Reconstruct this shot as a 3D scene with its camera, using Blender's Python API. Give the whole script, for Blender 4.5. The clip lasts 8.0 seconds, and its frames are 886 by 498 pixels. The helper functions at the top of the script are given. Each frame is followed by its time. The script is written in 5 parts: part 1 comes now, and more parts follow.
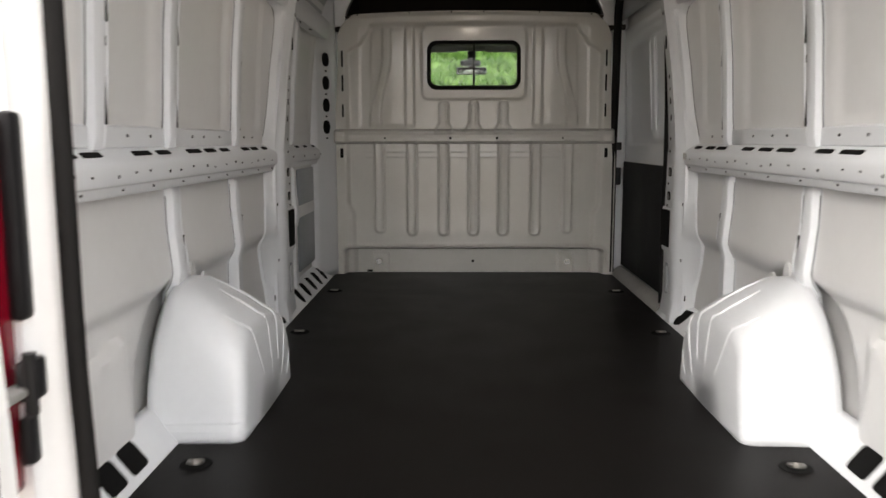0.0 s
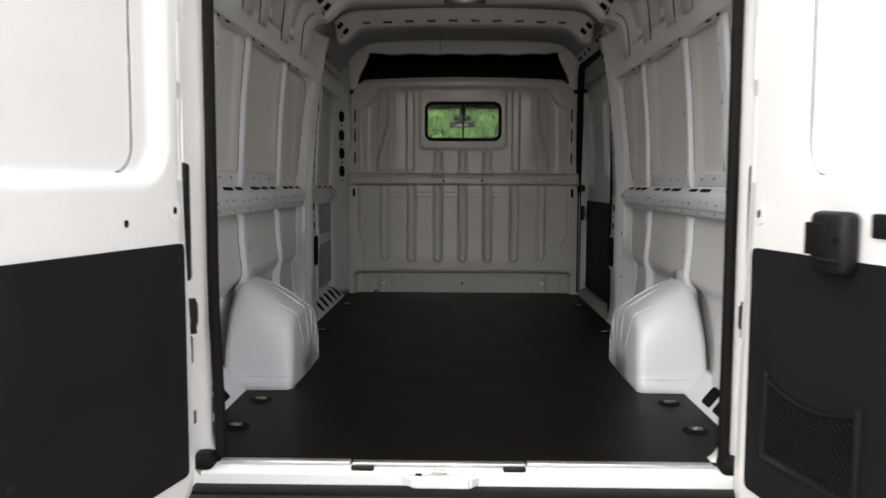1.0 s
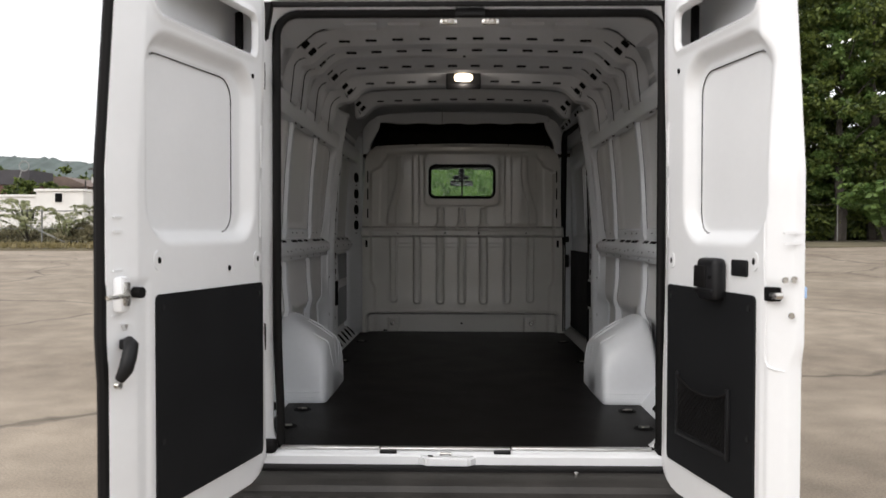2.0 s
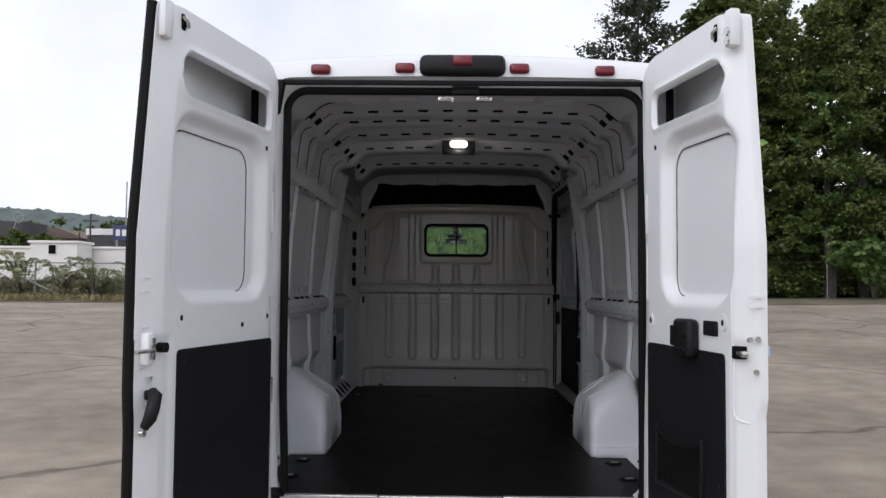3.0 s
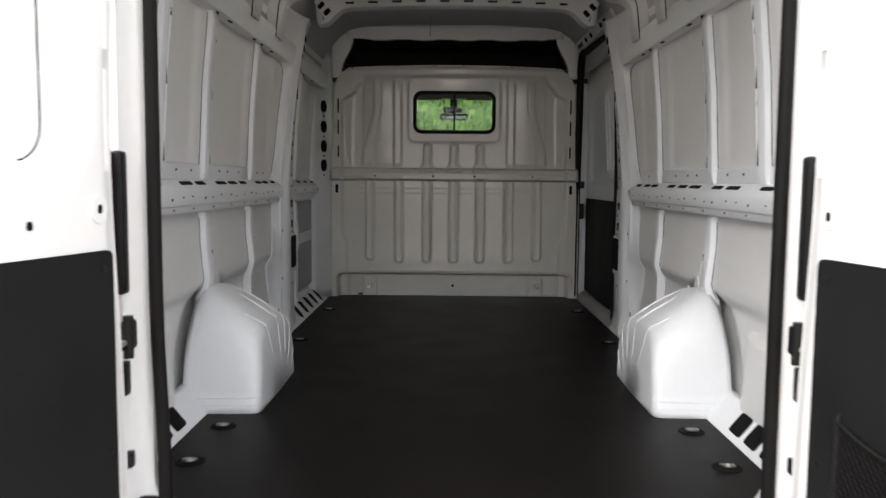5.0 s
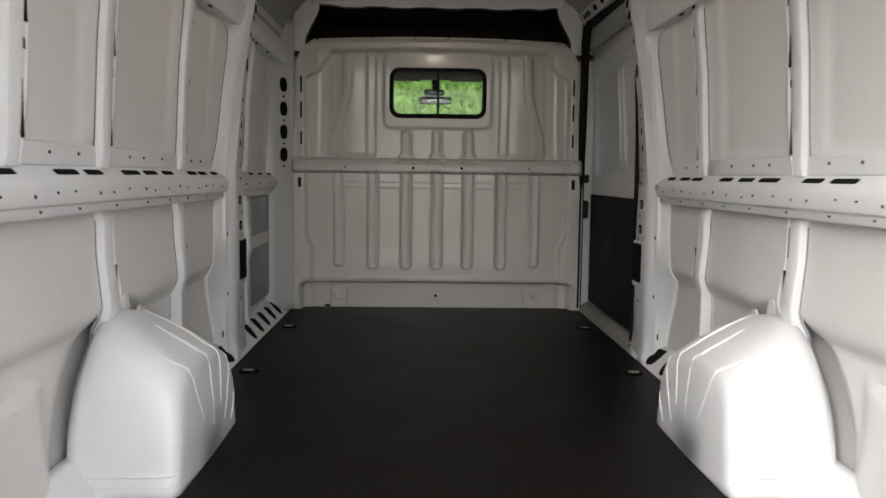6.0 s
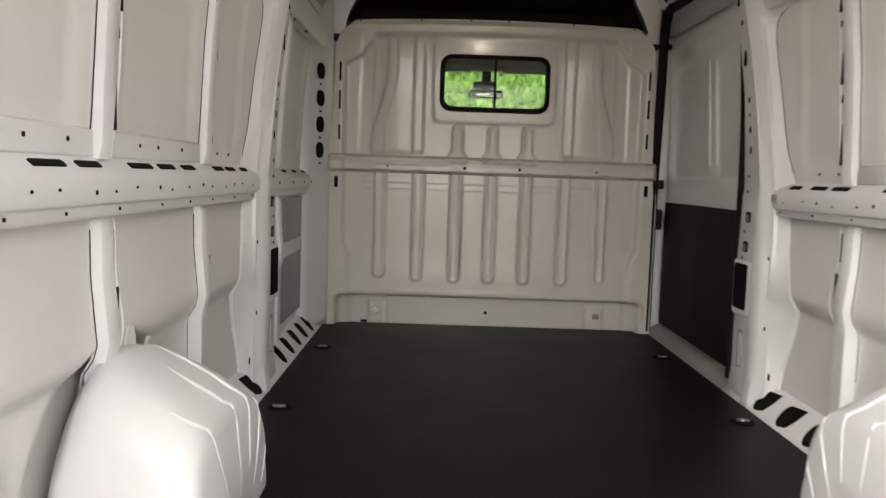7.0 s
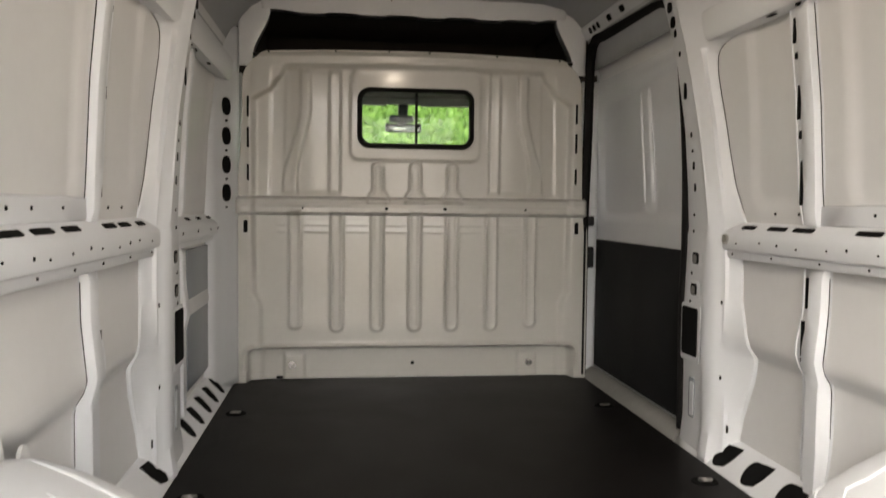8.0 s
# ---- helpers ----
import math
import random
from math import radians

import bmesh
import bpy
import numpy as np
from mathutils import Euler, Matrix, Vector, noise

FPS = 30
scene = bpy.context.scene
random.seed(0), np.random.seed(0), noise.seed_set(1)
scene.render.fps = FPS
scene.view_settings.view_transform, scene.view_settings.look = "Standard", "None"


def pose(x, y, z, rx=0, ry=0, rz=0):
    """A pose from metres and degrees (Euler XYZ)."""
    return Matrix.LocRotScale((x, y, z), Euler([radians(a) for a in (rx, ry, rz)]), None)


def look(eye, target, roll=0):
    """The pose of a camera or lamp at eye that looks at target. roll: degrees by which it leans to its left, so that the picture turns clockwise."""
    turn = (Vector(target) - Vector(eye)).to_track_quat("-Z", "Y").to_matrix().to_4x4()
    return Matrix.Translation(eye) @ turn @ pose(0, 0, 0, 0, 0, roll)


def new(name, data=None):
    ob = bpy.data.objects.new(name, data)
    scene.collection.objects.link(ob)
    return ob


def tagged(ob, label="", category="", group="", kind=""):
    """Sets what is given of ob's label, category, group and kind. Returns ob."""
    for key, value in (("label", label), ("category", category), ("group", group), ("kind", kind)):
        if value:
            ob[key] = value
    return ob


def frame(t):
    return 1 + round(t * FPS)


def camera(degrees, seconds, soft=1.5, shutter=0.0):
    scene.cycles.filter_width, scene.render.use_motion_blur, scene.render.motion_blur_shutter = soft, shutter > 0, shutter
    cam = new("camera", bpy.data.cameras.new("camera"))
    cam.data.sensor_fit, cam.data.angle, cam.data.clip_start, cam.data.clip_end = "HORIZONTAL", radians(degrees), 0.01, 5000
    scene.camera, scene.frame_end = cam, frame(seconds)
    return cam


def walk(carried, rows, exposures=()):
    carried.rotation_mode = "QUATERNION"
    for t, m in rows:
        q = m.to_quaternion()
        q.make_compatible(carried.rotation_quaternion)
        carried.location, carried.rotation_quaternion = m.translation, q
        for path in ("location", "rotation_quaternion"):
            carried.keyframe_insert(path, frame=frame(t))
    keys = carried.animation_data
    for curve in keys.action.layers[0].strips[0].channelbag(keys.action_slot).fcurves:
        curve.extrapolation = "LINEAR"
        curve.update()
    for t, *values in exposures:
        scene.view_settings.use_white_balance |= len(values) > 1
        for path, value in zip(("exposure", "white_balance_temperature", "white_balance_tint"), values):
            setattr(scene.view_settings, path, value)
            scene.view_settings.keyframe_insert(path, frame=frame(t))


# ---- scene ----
cam = camera(58.4, 8.0, shutter=0.5)
PATH = [
    (0, (-0.095, -1.559, 1.415), (-0.134, 0.422, 1.143), -0.1),
    (0.5, (-0.054, -2.064, 1.414), (-0.111, -0.081, 1.157), 1.3),
    (1, (-0.021, -2.592, 1.405), (-0.063, -0.599, 1.241), 0.2),
    (1.2, (-0.03, -2.812, 1.404), (-0.068, -0.817, 1.267), 0.1),
    (2.3, (-0.03, -3.58, 1.437), (-0.069, -1.58, 1.44), 0.1),
    (2.5, (-0.032, -3.646, 1.442), (-0.068, -1.646, 1.477), 0.1),
    (3, (-0.041, -3.673, 1.451), (-0.063, -1.675, 1.548), 0.5),
    (3.5, (-0.043, -3.513, 1.425), (-0.059, -1.514, 1.478), 0.5),
    (4, (-0.016, -3.094, 1.385), (-0.031, -1.096, 1.307), 0.7),
    (5.5, (-0.061, -1.752, 1.404), (-0.065, 0.24, 1.225), 0.2),
    (6, (-0.098, -1.356, 1.383), (-0.041, 0.635, 1.199), 0.7),
    (6.5, (-0.165, -1.054, 1.376), (-0.14, 0.939, 1.21), 2.1),
    (7, (-0.277, -0.784, 1.38), (-0.264, 1.208, 1.198), 1.9),
    (7.5, (-0.332, -0.568, 1.406), (-0.171, 1.418, 1.224), 0.7),
    (8, (-0.357, -0.479, 1.438), (-0.109, 1.503, 1.333), 0.6),
]
EXPOSURES = [(0, 1.9, 7000, 12), (0.5, 1.68, 7000, 12), (1, 1.05, 6750, 11), (2.5, 0.15, 6600, 13), (3, -0.08, 6150, 14), (3.5, -0.08, 5900, 14), (4, 0.55, 6450, 13), (5.5, 1.7, 6750, 11), (6, 1.88, 6950, 12), (6.5, 2.15, 7250, 12), (7, 2.4, 7380, 12), (7.5, 2.54, 7500, 12), (8, 2.61, 7400, 12)]
walk(cam, [(t, look(eye, target, roll)) for t, eye, target, roll in PATH], EXPOSURES)

# ---- sky, sun, light ----
world = bpy.data.worlds.new("overcast_sky")
scene.world = world
world.use_nodes = True
wn, wl = world.node_tree.nodes, world.node_tree.links
sky = wn.new("ShaderNodeTexSky")
sky.sky_type, sky.sun_disc = "NISHITA", False
sky.sun_elevation, sky.sun_rotation = radians(42), radians(210)
sky.air_density, sky.dust_density, sky.ozone_density = 1.0, 4.0, 1.0
grey = wn.new("ShaderNodeHueSaturation")
grey.inputs["Saturation"].default_value = 0.25
cloud = wn.new("ShaderNodeTexNoise")
cloud.inputs["Scale"].default_value, cloud.inputs["Detail"].default_value = 3.5, 6.0
cramp = wn.new("ShaderNodeValToRGB")
cramp.color_ramp.elements[0].position, cramp.color_ramp.elements[0].color = 0.35, (8.6, 8.9, 9.4, 1)
cramp.color_ramp.elements[1].position, cramp.color_ramp.elements[1].color = 0.62, (11.2, 11.4, 11.6, 1)
wmix = wn.new("ShaderNodeMixRGB")
wmix.inputs[0].default_value = 0.75
wl.new(sky.outputs[0], grey.inputs["Color"])
wl.new(cloud.outputs["Fac"], cramp.inputs[0])
wl.new(grey.outputs[0], wmix.inputs[1])
wl.new(cramp.outputs[0], wmix.inputs[2])
wl.new(wmix.outputs[0], wn["Background"].inputs["Color"])
wn["Background"].inputs["Strength"].default_value = 0.12
sun = new("sun", bpy.data.lights.new("sun", "SUN"))
sun.data.energy, sun.data.angle, sun.data.color = 0.75, radians(55), (1.0, 0.98, 0.95)
sun.matrix_world = look((-9.5, -14, 12.5), (0, 0, 0))

# ---- materials ----


def material(name, colour, rough=0.5, metal=0.0, var=0.06, scale=6.0, bump=0.0, bump_scale=120.0, coat=0.0, spec=0.5, fine=0.0):
    """A painted, moulded or metal surface with stains at two scales and a fine relief."""
    m = bpy.data.materials.new(name)
    m.use_nodes = True
    n, l = m.node_tree.nodes, m.node_tree.links
    b = n["Principled BSDF"]
    b.inputs["Roughness"].default_value, b.inputs["Metallic"].default_value = rough, metal
    b.inputs["Coat Weight"].default_value, b.inputs["Coat Roughness"].default_value = coat, 0.12
    b.inputs["Specular IOR Level"].default_value = spec
    tc = n.new("ShaderNodeTexCoord")
    big, small = n.new("ShaderNodeTexNoise"), n.new("ShaderNodeTexNoise")
    big.inputs["Scale"].default_value, big.inputs["Detail"].default_value = scale, 5
    small.inputs["Scale"].default_value, small.inputs["Detail"].default_value = scale * 14, 4
    add = n.new("ShaderNodeMath")
    add.operation = "MULTIPLY_ADD"
    add.inputs[1].default_value = 0.35
    l.new(tc.outputs["Object"], big.inputs["Vector"])
    l.new(tc.outputs["Object"], small.inputs["Vector"])
    l.new(small.outputs["Fac"], add.inputs[0])
    l.new(big.outputs["Fac"], add.inputs[2])
    ramp = n.new("ShaderNodeValToRGB")
    ramp.color_ramp.elements[0].position, ramp.color_ramp.elements[1].position = 0.4, 0.95
    ramp.color_ramp.elements[0].color = (*[c * (1 - var) for c in colour], 1)
    ramp.color_ramp.elements[1].color = (*[min(1, c * (1 + var)) for c in colour], 1)
    l.new(add.outputs[0], ramp.inputs[0])
    l.new(ramp.outputs[0], b.inputs["Base Color"])
    rr = n.new("ShaderNodeMapRange")
    rr.inputs["To Min"].default_value, rr.inputs["To Max"].default_value = max(0.03, rough * 0.82), min(1, rough * 1.18)
    l.new(add.outputs[0], rr.inputs["Value"])
    l.new(rr.outputs[0], b.inputs["Roughness"])
    if bump:
        bt, bn = n.new("ShaderNodeTexNoise"), n.new("ShaderNodeBump")
        bt.inputs["Scale"].default_value, bt.inputs["Detail"].default_value = bump_scale, 3
        bn.inputs["Strength"].default_value, bn.inputs["Distance"].default_value = bump, 0.004
        l.new(tc.outputs["Object"], bt.inputs["Vector"])
        l.new(bt.outputs["Fac"], bn.inputs["Height"])
        l.new(bn.outputs[0], b.inputs["Normal"])
    return m


WHITE = material("white_paint", (0.79, 0.80, 0.81), 0.32, var=0.03, scale=3, bump=0.03, bump_scale=40, coat=0.35)
INNER = material("inner_white_paint", (0.655, 0.675, 0.702), 0.33, var=0.04, scale=3, bump=0.05, bump_scale=30, coat=0.15)
SKIN = material("panel_white_paint", (0.635, 0.637, 0.64), 0.36, var=0.05, scale=2, bump=0.06, bump_scale=18)
# White paint darkened on the bows, more on the roof skin, for ceiling shade.
BOW_SHADED = material("dull_shaded_bow_paint", (0.50, 0.513, 0.535), 0.6, var=0.06, scale=4, bump=0.05, bump_scale=30, spec=0.3)
ROOF_SHADED = material("shaded_roof_skin_paint", (0.36, 0.372, 0.39), 0.5, var=0.08, scale=3, bump=0.06, bump_scale=18)
PART = material("partition_grey_paint", (0.535, 0.528, 0.497), 0.2, var=0.05, scale=3, bump=0.04, bump_scale=25, coat=0.4)
MAT = material("black_floor_mat", (0.0046, 0.0039, 0.0037), 0.42, var=0.4, scale=4, bump=0.2, bump_scale=420, spec=0.085)
TRIM = material("black_trim_board", (0.0105, 0.011, 0.012), 0.6, var=0.25, scale=5, bump=0.3, bump_scale=500, spec=0.12)
RUBBER = material("black_rubber", (0.0075, 0.007, 0.007), 0.6, var=0.3, scale=8, bump=0.1, bump_scale=200, spec=0.14)
PLASTIC = material("black_plastic", (0.009, 0.009, 0.010), 0.42, var=0.2, scale=10, bump=0.15, bump_scale=300, spec=0.25)
# Flat black for seams, and in place of shade inside slots and holes.
VOID = material("black_and_cavity_shade", (0.006, 0.006, 0.006), 0.9, var=0.3, scale=12, spec=0.1)
BUMPER = material("grey_bumper_plastic", (0.034, 0.031, 0.028), 0.48, var=0.5, scale=5, bump=0.35, bump_scale=260)
CHROME = material("zinc_plated_steel", (0.62, 0.61, 0.58), 0.25, metal=1.0, var=0.15, scale=30)
ZINC = material("dull_zinc_ring", (0.3, 0.29, 0.27), 0.35, metal=1.0, var=0.2, scale=30)
MIRROR = material("mirror_silver", (0.5, 0.52, 0.51), 0.04, metal=1.0, var=0.02, scale=10)
ALU = material("aluminium_strip", (0.75, 0.75, 0.74), 0.3, metal=0.9, var=0.1, scale=20)
LINING = material("dark_headliner", (0.036, 0.030, 0.026), 0.95, var=0.25, scale=9, bump=0.4, bump_scale=300)
CABGREY = material("cab_grey_trim", (0.16, 0.155, 0.15), 0.7, var=0.15, scale=9, bump=0.2, bump_scale=200)
INSERT = material("blue_grey_panel", (0.20, 0.225, 0.25), 0.3, var=0.2, scale=2)
TYRE = material("tyre_rubber", (0.02, 0.02, 0.02), 0.75, var=0.3, scale=12, bump=0.3)


def glassy(name, colour, rough, alpha_mix):
    """Thin tinted sheet glass: clear transmission with a sharp sheen."""
    m = bpy.data.materials.new(name)
    m.use_nodes = True
    n, l = m.node_tree.nodes, m.node_tree.links
    tr, gl, mx, fr = n.new("ShaderNodeBsdfTransparent"), n.new("ShaderNodeBsdfGlossy"), n.new("ShaderNodeMixShader"), n.new("ShaderNodeLayerWeight")
    tr.inputs[0].default_value = (*colour, 1)
    gl.inputs["Roughness"].default_value = rough
    pw, ma = n.new("ShaderNodeMath"), n.new("ShaderNodeMath")
    fr.inputs[0].default_value = 0.5
    pw.operation, pw.inputs[1].default_value = "POWER", 4.0
    ma.operation, ma.inputs[1].default_value, ma.inputs[2].default_value = "MULTIPLY_ADD", 0.7, alpha_mix
    l.new(fr.outputs["Facing"], pw.inputs[0])
    l.new(pw.outputs[0], ma.inputs[0])
    l.new(ma.outputs[0], mx.inputs[0])
    l.new(tr.outputs[0], mx.inputs[1])
    l.new(gl.outputs[0], mx.inputs[2])
    l.new(mx.outputs[0], n["Material Output"].inputs[0])
    return m


GLASS = glassy("window_glass", (0.86, 0.9, 0.88), 0.02, 0.014)


def plastic_lens(name, colour, rough=0.12):
    m = bpy.data.materials.new(name)
    m.use_nodes = True
    b = m.node_tree.nodes["Principled BSDF"]
    b.inputs["Base Color"].default_value = (*colour, 1)
    b.inputs["Roughness"].default_value = rough
    b.inputs["Coat Weight"].default_value = 0.2
    return m


REDLENS = plastic_lens("red_lens", (0.15, 0.002, 0.010), 0.2)
BLUE = plastic_lens("pale_blue_plastic", (0.35, 0.5, 0.75), 0.4)
GLOW = bpy.data.materials.new("lit_lamp_lens")
GLOW.use_nodes = True
GLOW.node_tree.nodes["Principled BSDF"].inputs["Emission Color"].default_value = (1.0, 0.78, 0.47, 1)
GLOW.node_tree.nodes["Principled BSDF"].inputs["Emission Strength"].default_value = 2.6


def leafy(name, a, b_):
    m = bpy.data.materials.new(name)
    m.use_nodes = True
    n, l = m.node_tree.nodes, m.node_tree.links
    p = n["Principled BSDF"]
    p.inputs["Roughness"].default_value = 0.55
    g, r = n.new("ShaderNodeNewGeometry"), n.new("ShaderNodeValToRGB")
    r.color_ramp.elements[0].color, r.color_ramp.elements[1].color = (*a, 1), (*b_, 1)
    l.new(g.outputs["Random Per Island"], r.inputs[0])
    l.new(r.outputs[0], p.inputs["Base Color"])
    t, mx = n.new("ShaderNodeBsdfTranslucent"), n.new("ShaderNodeMixShader")
    mx.inputs[0].default_value = 0.35
    l.new(r.outputs[0], t.inputs[0])
    l.new(p.outputs[0], mx.inputs[1])
    l.new(t.outputs[0], mx.inputs[2])
    l.new(mx.outputs[0], n["Material Output"].inputs[0])
    return m


LEAF = leafy("tree_leaves", (0.022, 0.045, 0.010), (0.175, 0.22, 0.045))
LEAF_L = leafy("bright_leaves", (0.06, 0.12, 0.025), (0.17, 0.25, 0.065))
LEAF_F = leafy("thicket_leaves", (0.13, 0.25, 0.05), (0.30, 0.46, 0.14))
LEAF_D = leafy("dry_olive_leaves", (0.19, 0.175, 0.10), (0.40, 0.36, 0.23))
LEAF_Y = leafy("sunlit_scrub_leaves", (0.16, 0.185, 0.085), (0.40, 0.41, 0.24))
NEEDLE = leafy("pine_needles", (0.03, 0.045, 0.025), (0.07, 0.085, 0.045))
DRY = leafy("dry_grass", (0.19, 0.16, 0.08), (0.33, 0.27, 0.13))
BARK = material("bark", (0.055, 0.047, 0.04), 0.9, var=0.4, scale=6, bump=0.6, bump_scale=25)
STEEL = material("galvanised_steel", (0.28, 0.28, 0.27), 0.55, metal=0.4, var=0.2, scale=4)
STUCCO = material("white_wall", (0.72, 0.71, 0.68), 0.85, var=0.07, scale=0.6, bump=0.2, bump_scale=8)
BROWN = material("brown_roofing", (0.16, 0.12, 0.10), 0.9, var=0.2, scale=0.7)
SLATE = material("blue_sign_board", (0.035, 0.04, 0.12), 0.5, var=0.1, scale=1)
DARKWALL = material("dark_cladding", (0.07, 0.065, 0.07), 0.8, var=0.2, scale=0.8)
RUST = material("red_brown_wall", (0.13, 0.065, 0.055), 0.85, var=0.2, scale=0.6)
# Distance haze is mixed into the hills' grey-green base colour.
HILL = material("hazed_wooded_hill", (0.10, 0.125, 0.118), 0.95, var=0.3, scale=0.05, bump=0.8, bump_scale=0.3)


def lot_material():
    """Worn concrete paving: aggregate, broad stains, and thin branching cracks."""
    m = bpy.data.materials.new("worn_concrete")
    m.use_nodes = True
    n, l = m.node_tree.nodes, m.node_tree.links
    b = n["Principled BSDF"]
    b.inputs["Roughness"].default_value = 0.85
    tc = n.new("ShaderNodeTexCoord")

    def tex(scale, detail=5):
        t = n.new("ShaderNodeTexNoise")
        t.inputs["Scale"].default_value, t.inputs["Detail"].default_value = scale, detail
        l.new(tc.outputs["Object"], t.inputs["Vector"])
        return t

    def ramp(src, p0, c0, p1, c1):
        r = n.new("ShaderNodeValToRGB")
        r.color_ramp.elements[0].position, r.color_ramp.elements[0].color = p0, (*c0, 1)
        r.color_ramp.elements[1].position, r.color_ramp.elements[1].color = p1, (*c1, 1)
        l.new(src, r.inputs[0])
        return r.outputs[0]

    def mul(a, c, f=1.0):
        x = n.new("ShaderNodeMixRGB")
        x.blend_type, x.inputs[0].default_value = "MULTIPLY", f
        l.new(a, x.inputs[1])
        l.new(c, x.inputs[2])
        return x.outputs[0]

    broad = ramp(tex(0.28, 6).outputs["Fac"], 0.3, (0.215, 0.172, 0.128), 0.72, (0.37, 0.308, 0.238))
    mid = ramp(tex(2.2, 6).outputs["Fac"], 0.35, (0.8, 0.8, 0.8), 0.7, (1.12, 1.12, 1.12))
    fine = ramp(tex(70, 3).outputs["Fac"], 0.3, (0.78, 0.78, 0.78), 0.7, (1.15, 1.15, 1.15))
    warp = n.new("ShaderNodeVectorMath")
    warp.operation = "MULTIPLY_ADD"
    warp.inputs[1].default_value = (1.6, 1.6, 0)
    l.new(tex(0.5, 8).outputs["Color"], warp.inputs[0])
    l.new(tc.outputs["Object"], warp.inputs[2])
    v = n.new("ShaderNodeTexVoronoi")
    v.feature, v.inputs["Scale"].default_value = "DISTANCE_TO_EDGE", 0.13
    l.new(warp.outputs[0], v.inputs["Vector"])
    crack = ramp(v.outputs["Distance"], 0.002, (0.42, 0.41, 0.4), 0.008, (1, 1, 1))
    l.new(mul(mul(mul(broad, mid), fine), crack), b.inputs["Base Color"])
    bn = n.new("ShaderNodeBump")
    bn.inputs["Strength"].default_value, bn.inputs["Distance"].default_value = 0.5, 0.01
    l.new(fine, bn.inputs["Height"])
    l.new(bn.outputs[0], b.inputs["Normal"])
    return m


LOT = lot_material()
BANK = material("bright_grass", (0.085, 0.15, 0.026), 0.95, var=0.4, scale=1.5, bump=0.7, bump_scale=12)
GRASS = material("roadside_soil_and_grass", (0.13, 0.11, 0.065), 0.95, var=0.5, scale=0.5, bump=0.6, bump_scale=6)

# ---- building tools ----


def finish(bm, smooth=38):
    """A mesh from bm, shaded smooth but for edges sharper than that many degrees."""
    bmesh.ops.remove_doubles(bm, verts=bm.verts, dist=0.00005)
    bmesh.ops.recalc_face_normals(bm, faces=bm.faces)
    me = bpy.data.meshes.new("mesh")
    bm.to_mesh(me)
    bm.free()
    for p in me.polygons:
        p.use_smooth = True
    me.set_sharp_from_angle(angle=radians(smooth))
    return me


def part(name, bm, mat, parent, label="", thick=0.0, smooth=38):
    """Links bm as one mesh object under a thing or a part. thick: gives a sheet that wall thickness."""
    me = finish(bm, smooth) if isinstance(bm, bmesh.types.BMesh) else bm
    if not me.materials:
        me.materials.append(mat)
    ob = new(name, me)
    ob.parent = parent
    if label:
        tagged(ob, label)
    if thick:
        s = ob.modifiers.new("thickness", "SOLIDIFY")
        s.thickness, s.offset = thick, 0
    return ob


def thing(name, label, category, group="", at=(0, 0, 0), kind=""):
    ob = new(name)
    ob.location = at
    return tagged(ob, label, category, group, kind)


def box(x0, x1, y0, y1, z0, z1, r=0.0, seg=2, bm=None):
    """A block with its edges rounded by r."""
    b = bmesh.new()
    bmesh.ops.create_cube(b, size=1)
    for v in b.verts:
        v.co = Vector(((x0 + x1) / 2 + v.co.x * (x1 - x0), (y0 + y1) / 2 + v.co.y * (y1 - y0), (z0 + z1) / 2 + v.co.z * (z1 - z0)))
    if r:
        bmesh.ops.bevel(b, geom=list(b.edges), offset=r, segments=seg, profile=0.5, affect="EDGES")
    if bm is None:
        return b
    me = bpy.data.meshes.new("tmp")
    b.to_mesh(me)
    b.free()
    bm.from_mesh(me)
    bpy.data.meshes.remove(me)
    return bm


def prism(pts, axis, a, b, bm=None):
    """A polygon drawn in the two other axes (in the order x, y, z), drawn out along axis from a to b."""
    bm = bm or bmesh.new()

    def put(p, w):
        return {"x": (w, p[0], p[1]), "y": (p[0], w, p[1]), "z": (p[0], p[1], w)}[axis]
    lo = [bm.verts.new(put(p, a)) for p in pts]
    hi = [bm.verts.new(put(p, b)) for p in pts]
    for i in range(len(pts)):
        j = (i + 1) % len(pts)
        bm.faces.new((lo[i], lo[j], hi[j], hi[i]))
    bm.faces.new(lo)
    bm.faces.new(hi)
    return bm


def sheet(fn, us, vs, hole=None, bm=None):
    """A sheet of quads over us and vs; fn gives the place, hole says which spots stay open."""
    bm = bm or bmesh.new()
    g = [[bm.verts.new(fn(u, v)) for v in vs] for u in us]
    for i in range(len(us) - 1):
        for j in range(len(vs) - 1):
            if hole and hole((us[i] + us[i + 1]) / 2, (vs[j] + vs[j + 1]) / 2):
                continue
            bm.faces.new((g[i][j], g[i + 1][j], g[i + 1][j + 1], g[i][j + 1]))
    loose = [v for v in bm.verts if not v.link_faces]
    bmesh.ops.delete(bm, geom=loose, context="VERTS")
    return bm


def tube(pts, r, n=8, closed=False, bm=None, flat=1.0):
    """A round bar along points."""
    bm = bm or bmesh.new()
    pts = [Vector(p) for p in pts]
    rings, ref = [], None
    for i, p in enumerate(pts):
        a = pts[i - 1] if (i or closed) else p
        b = pts[(i + 1) % len(pts)] if (i < len(pts) - 1 or closed) else p
        d = (b - a).normalized()
        if ref is None:
            ref = d.orthogonal().normalized()
        ref = (ref - d * ref.dot(d)).normalized()
        s = d.cross(ref)
        rad = r[i] if isinstance(r, (list, tuple)) else r
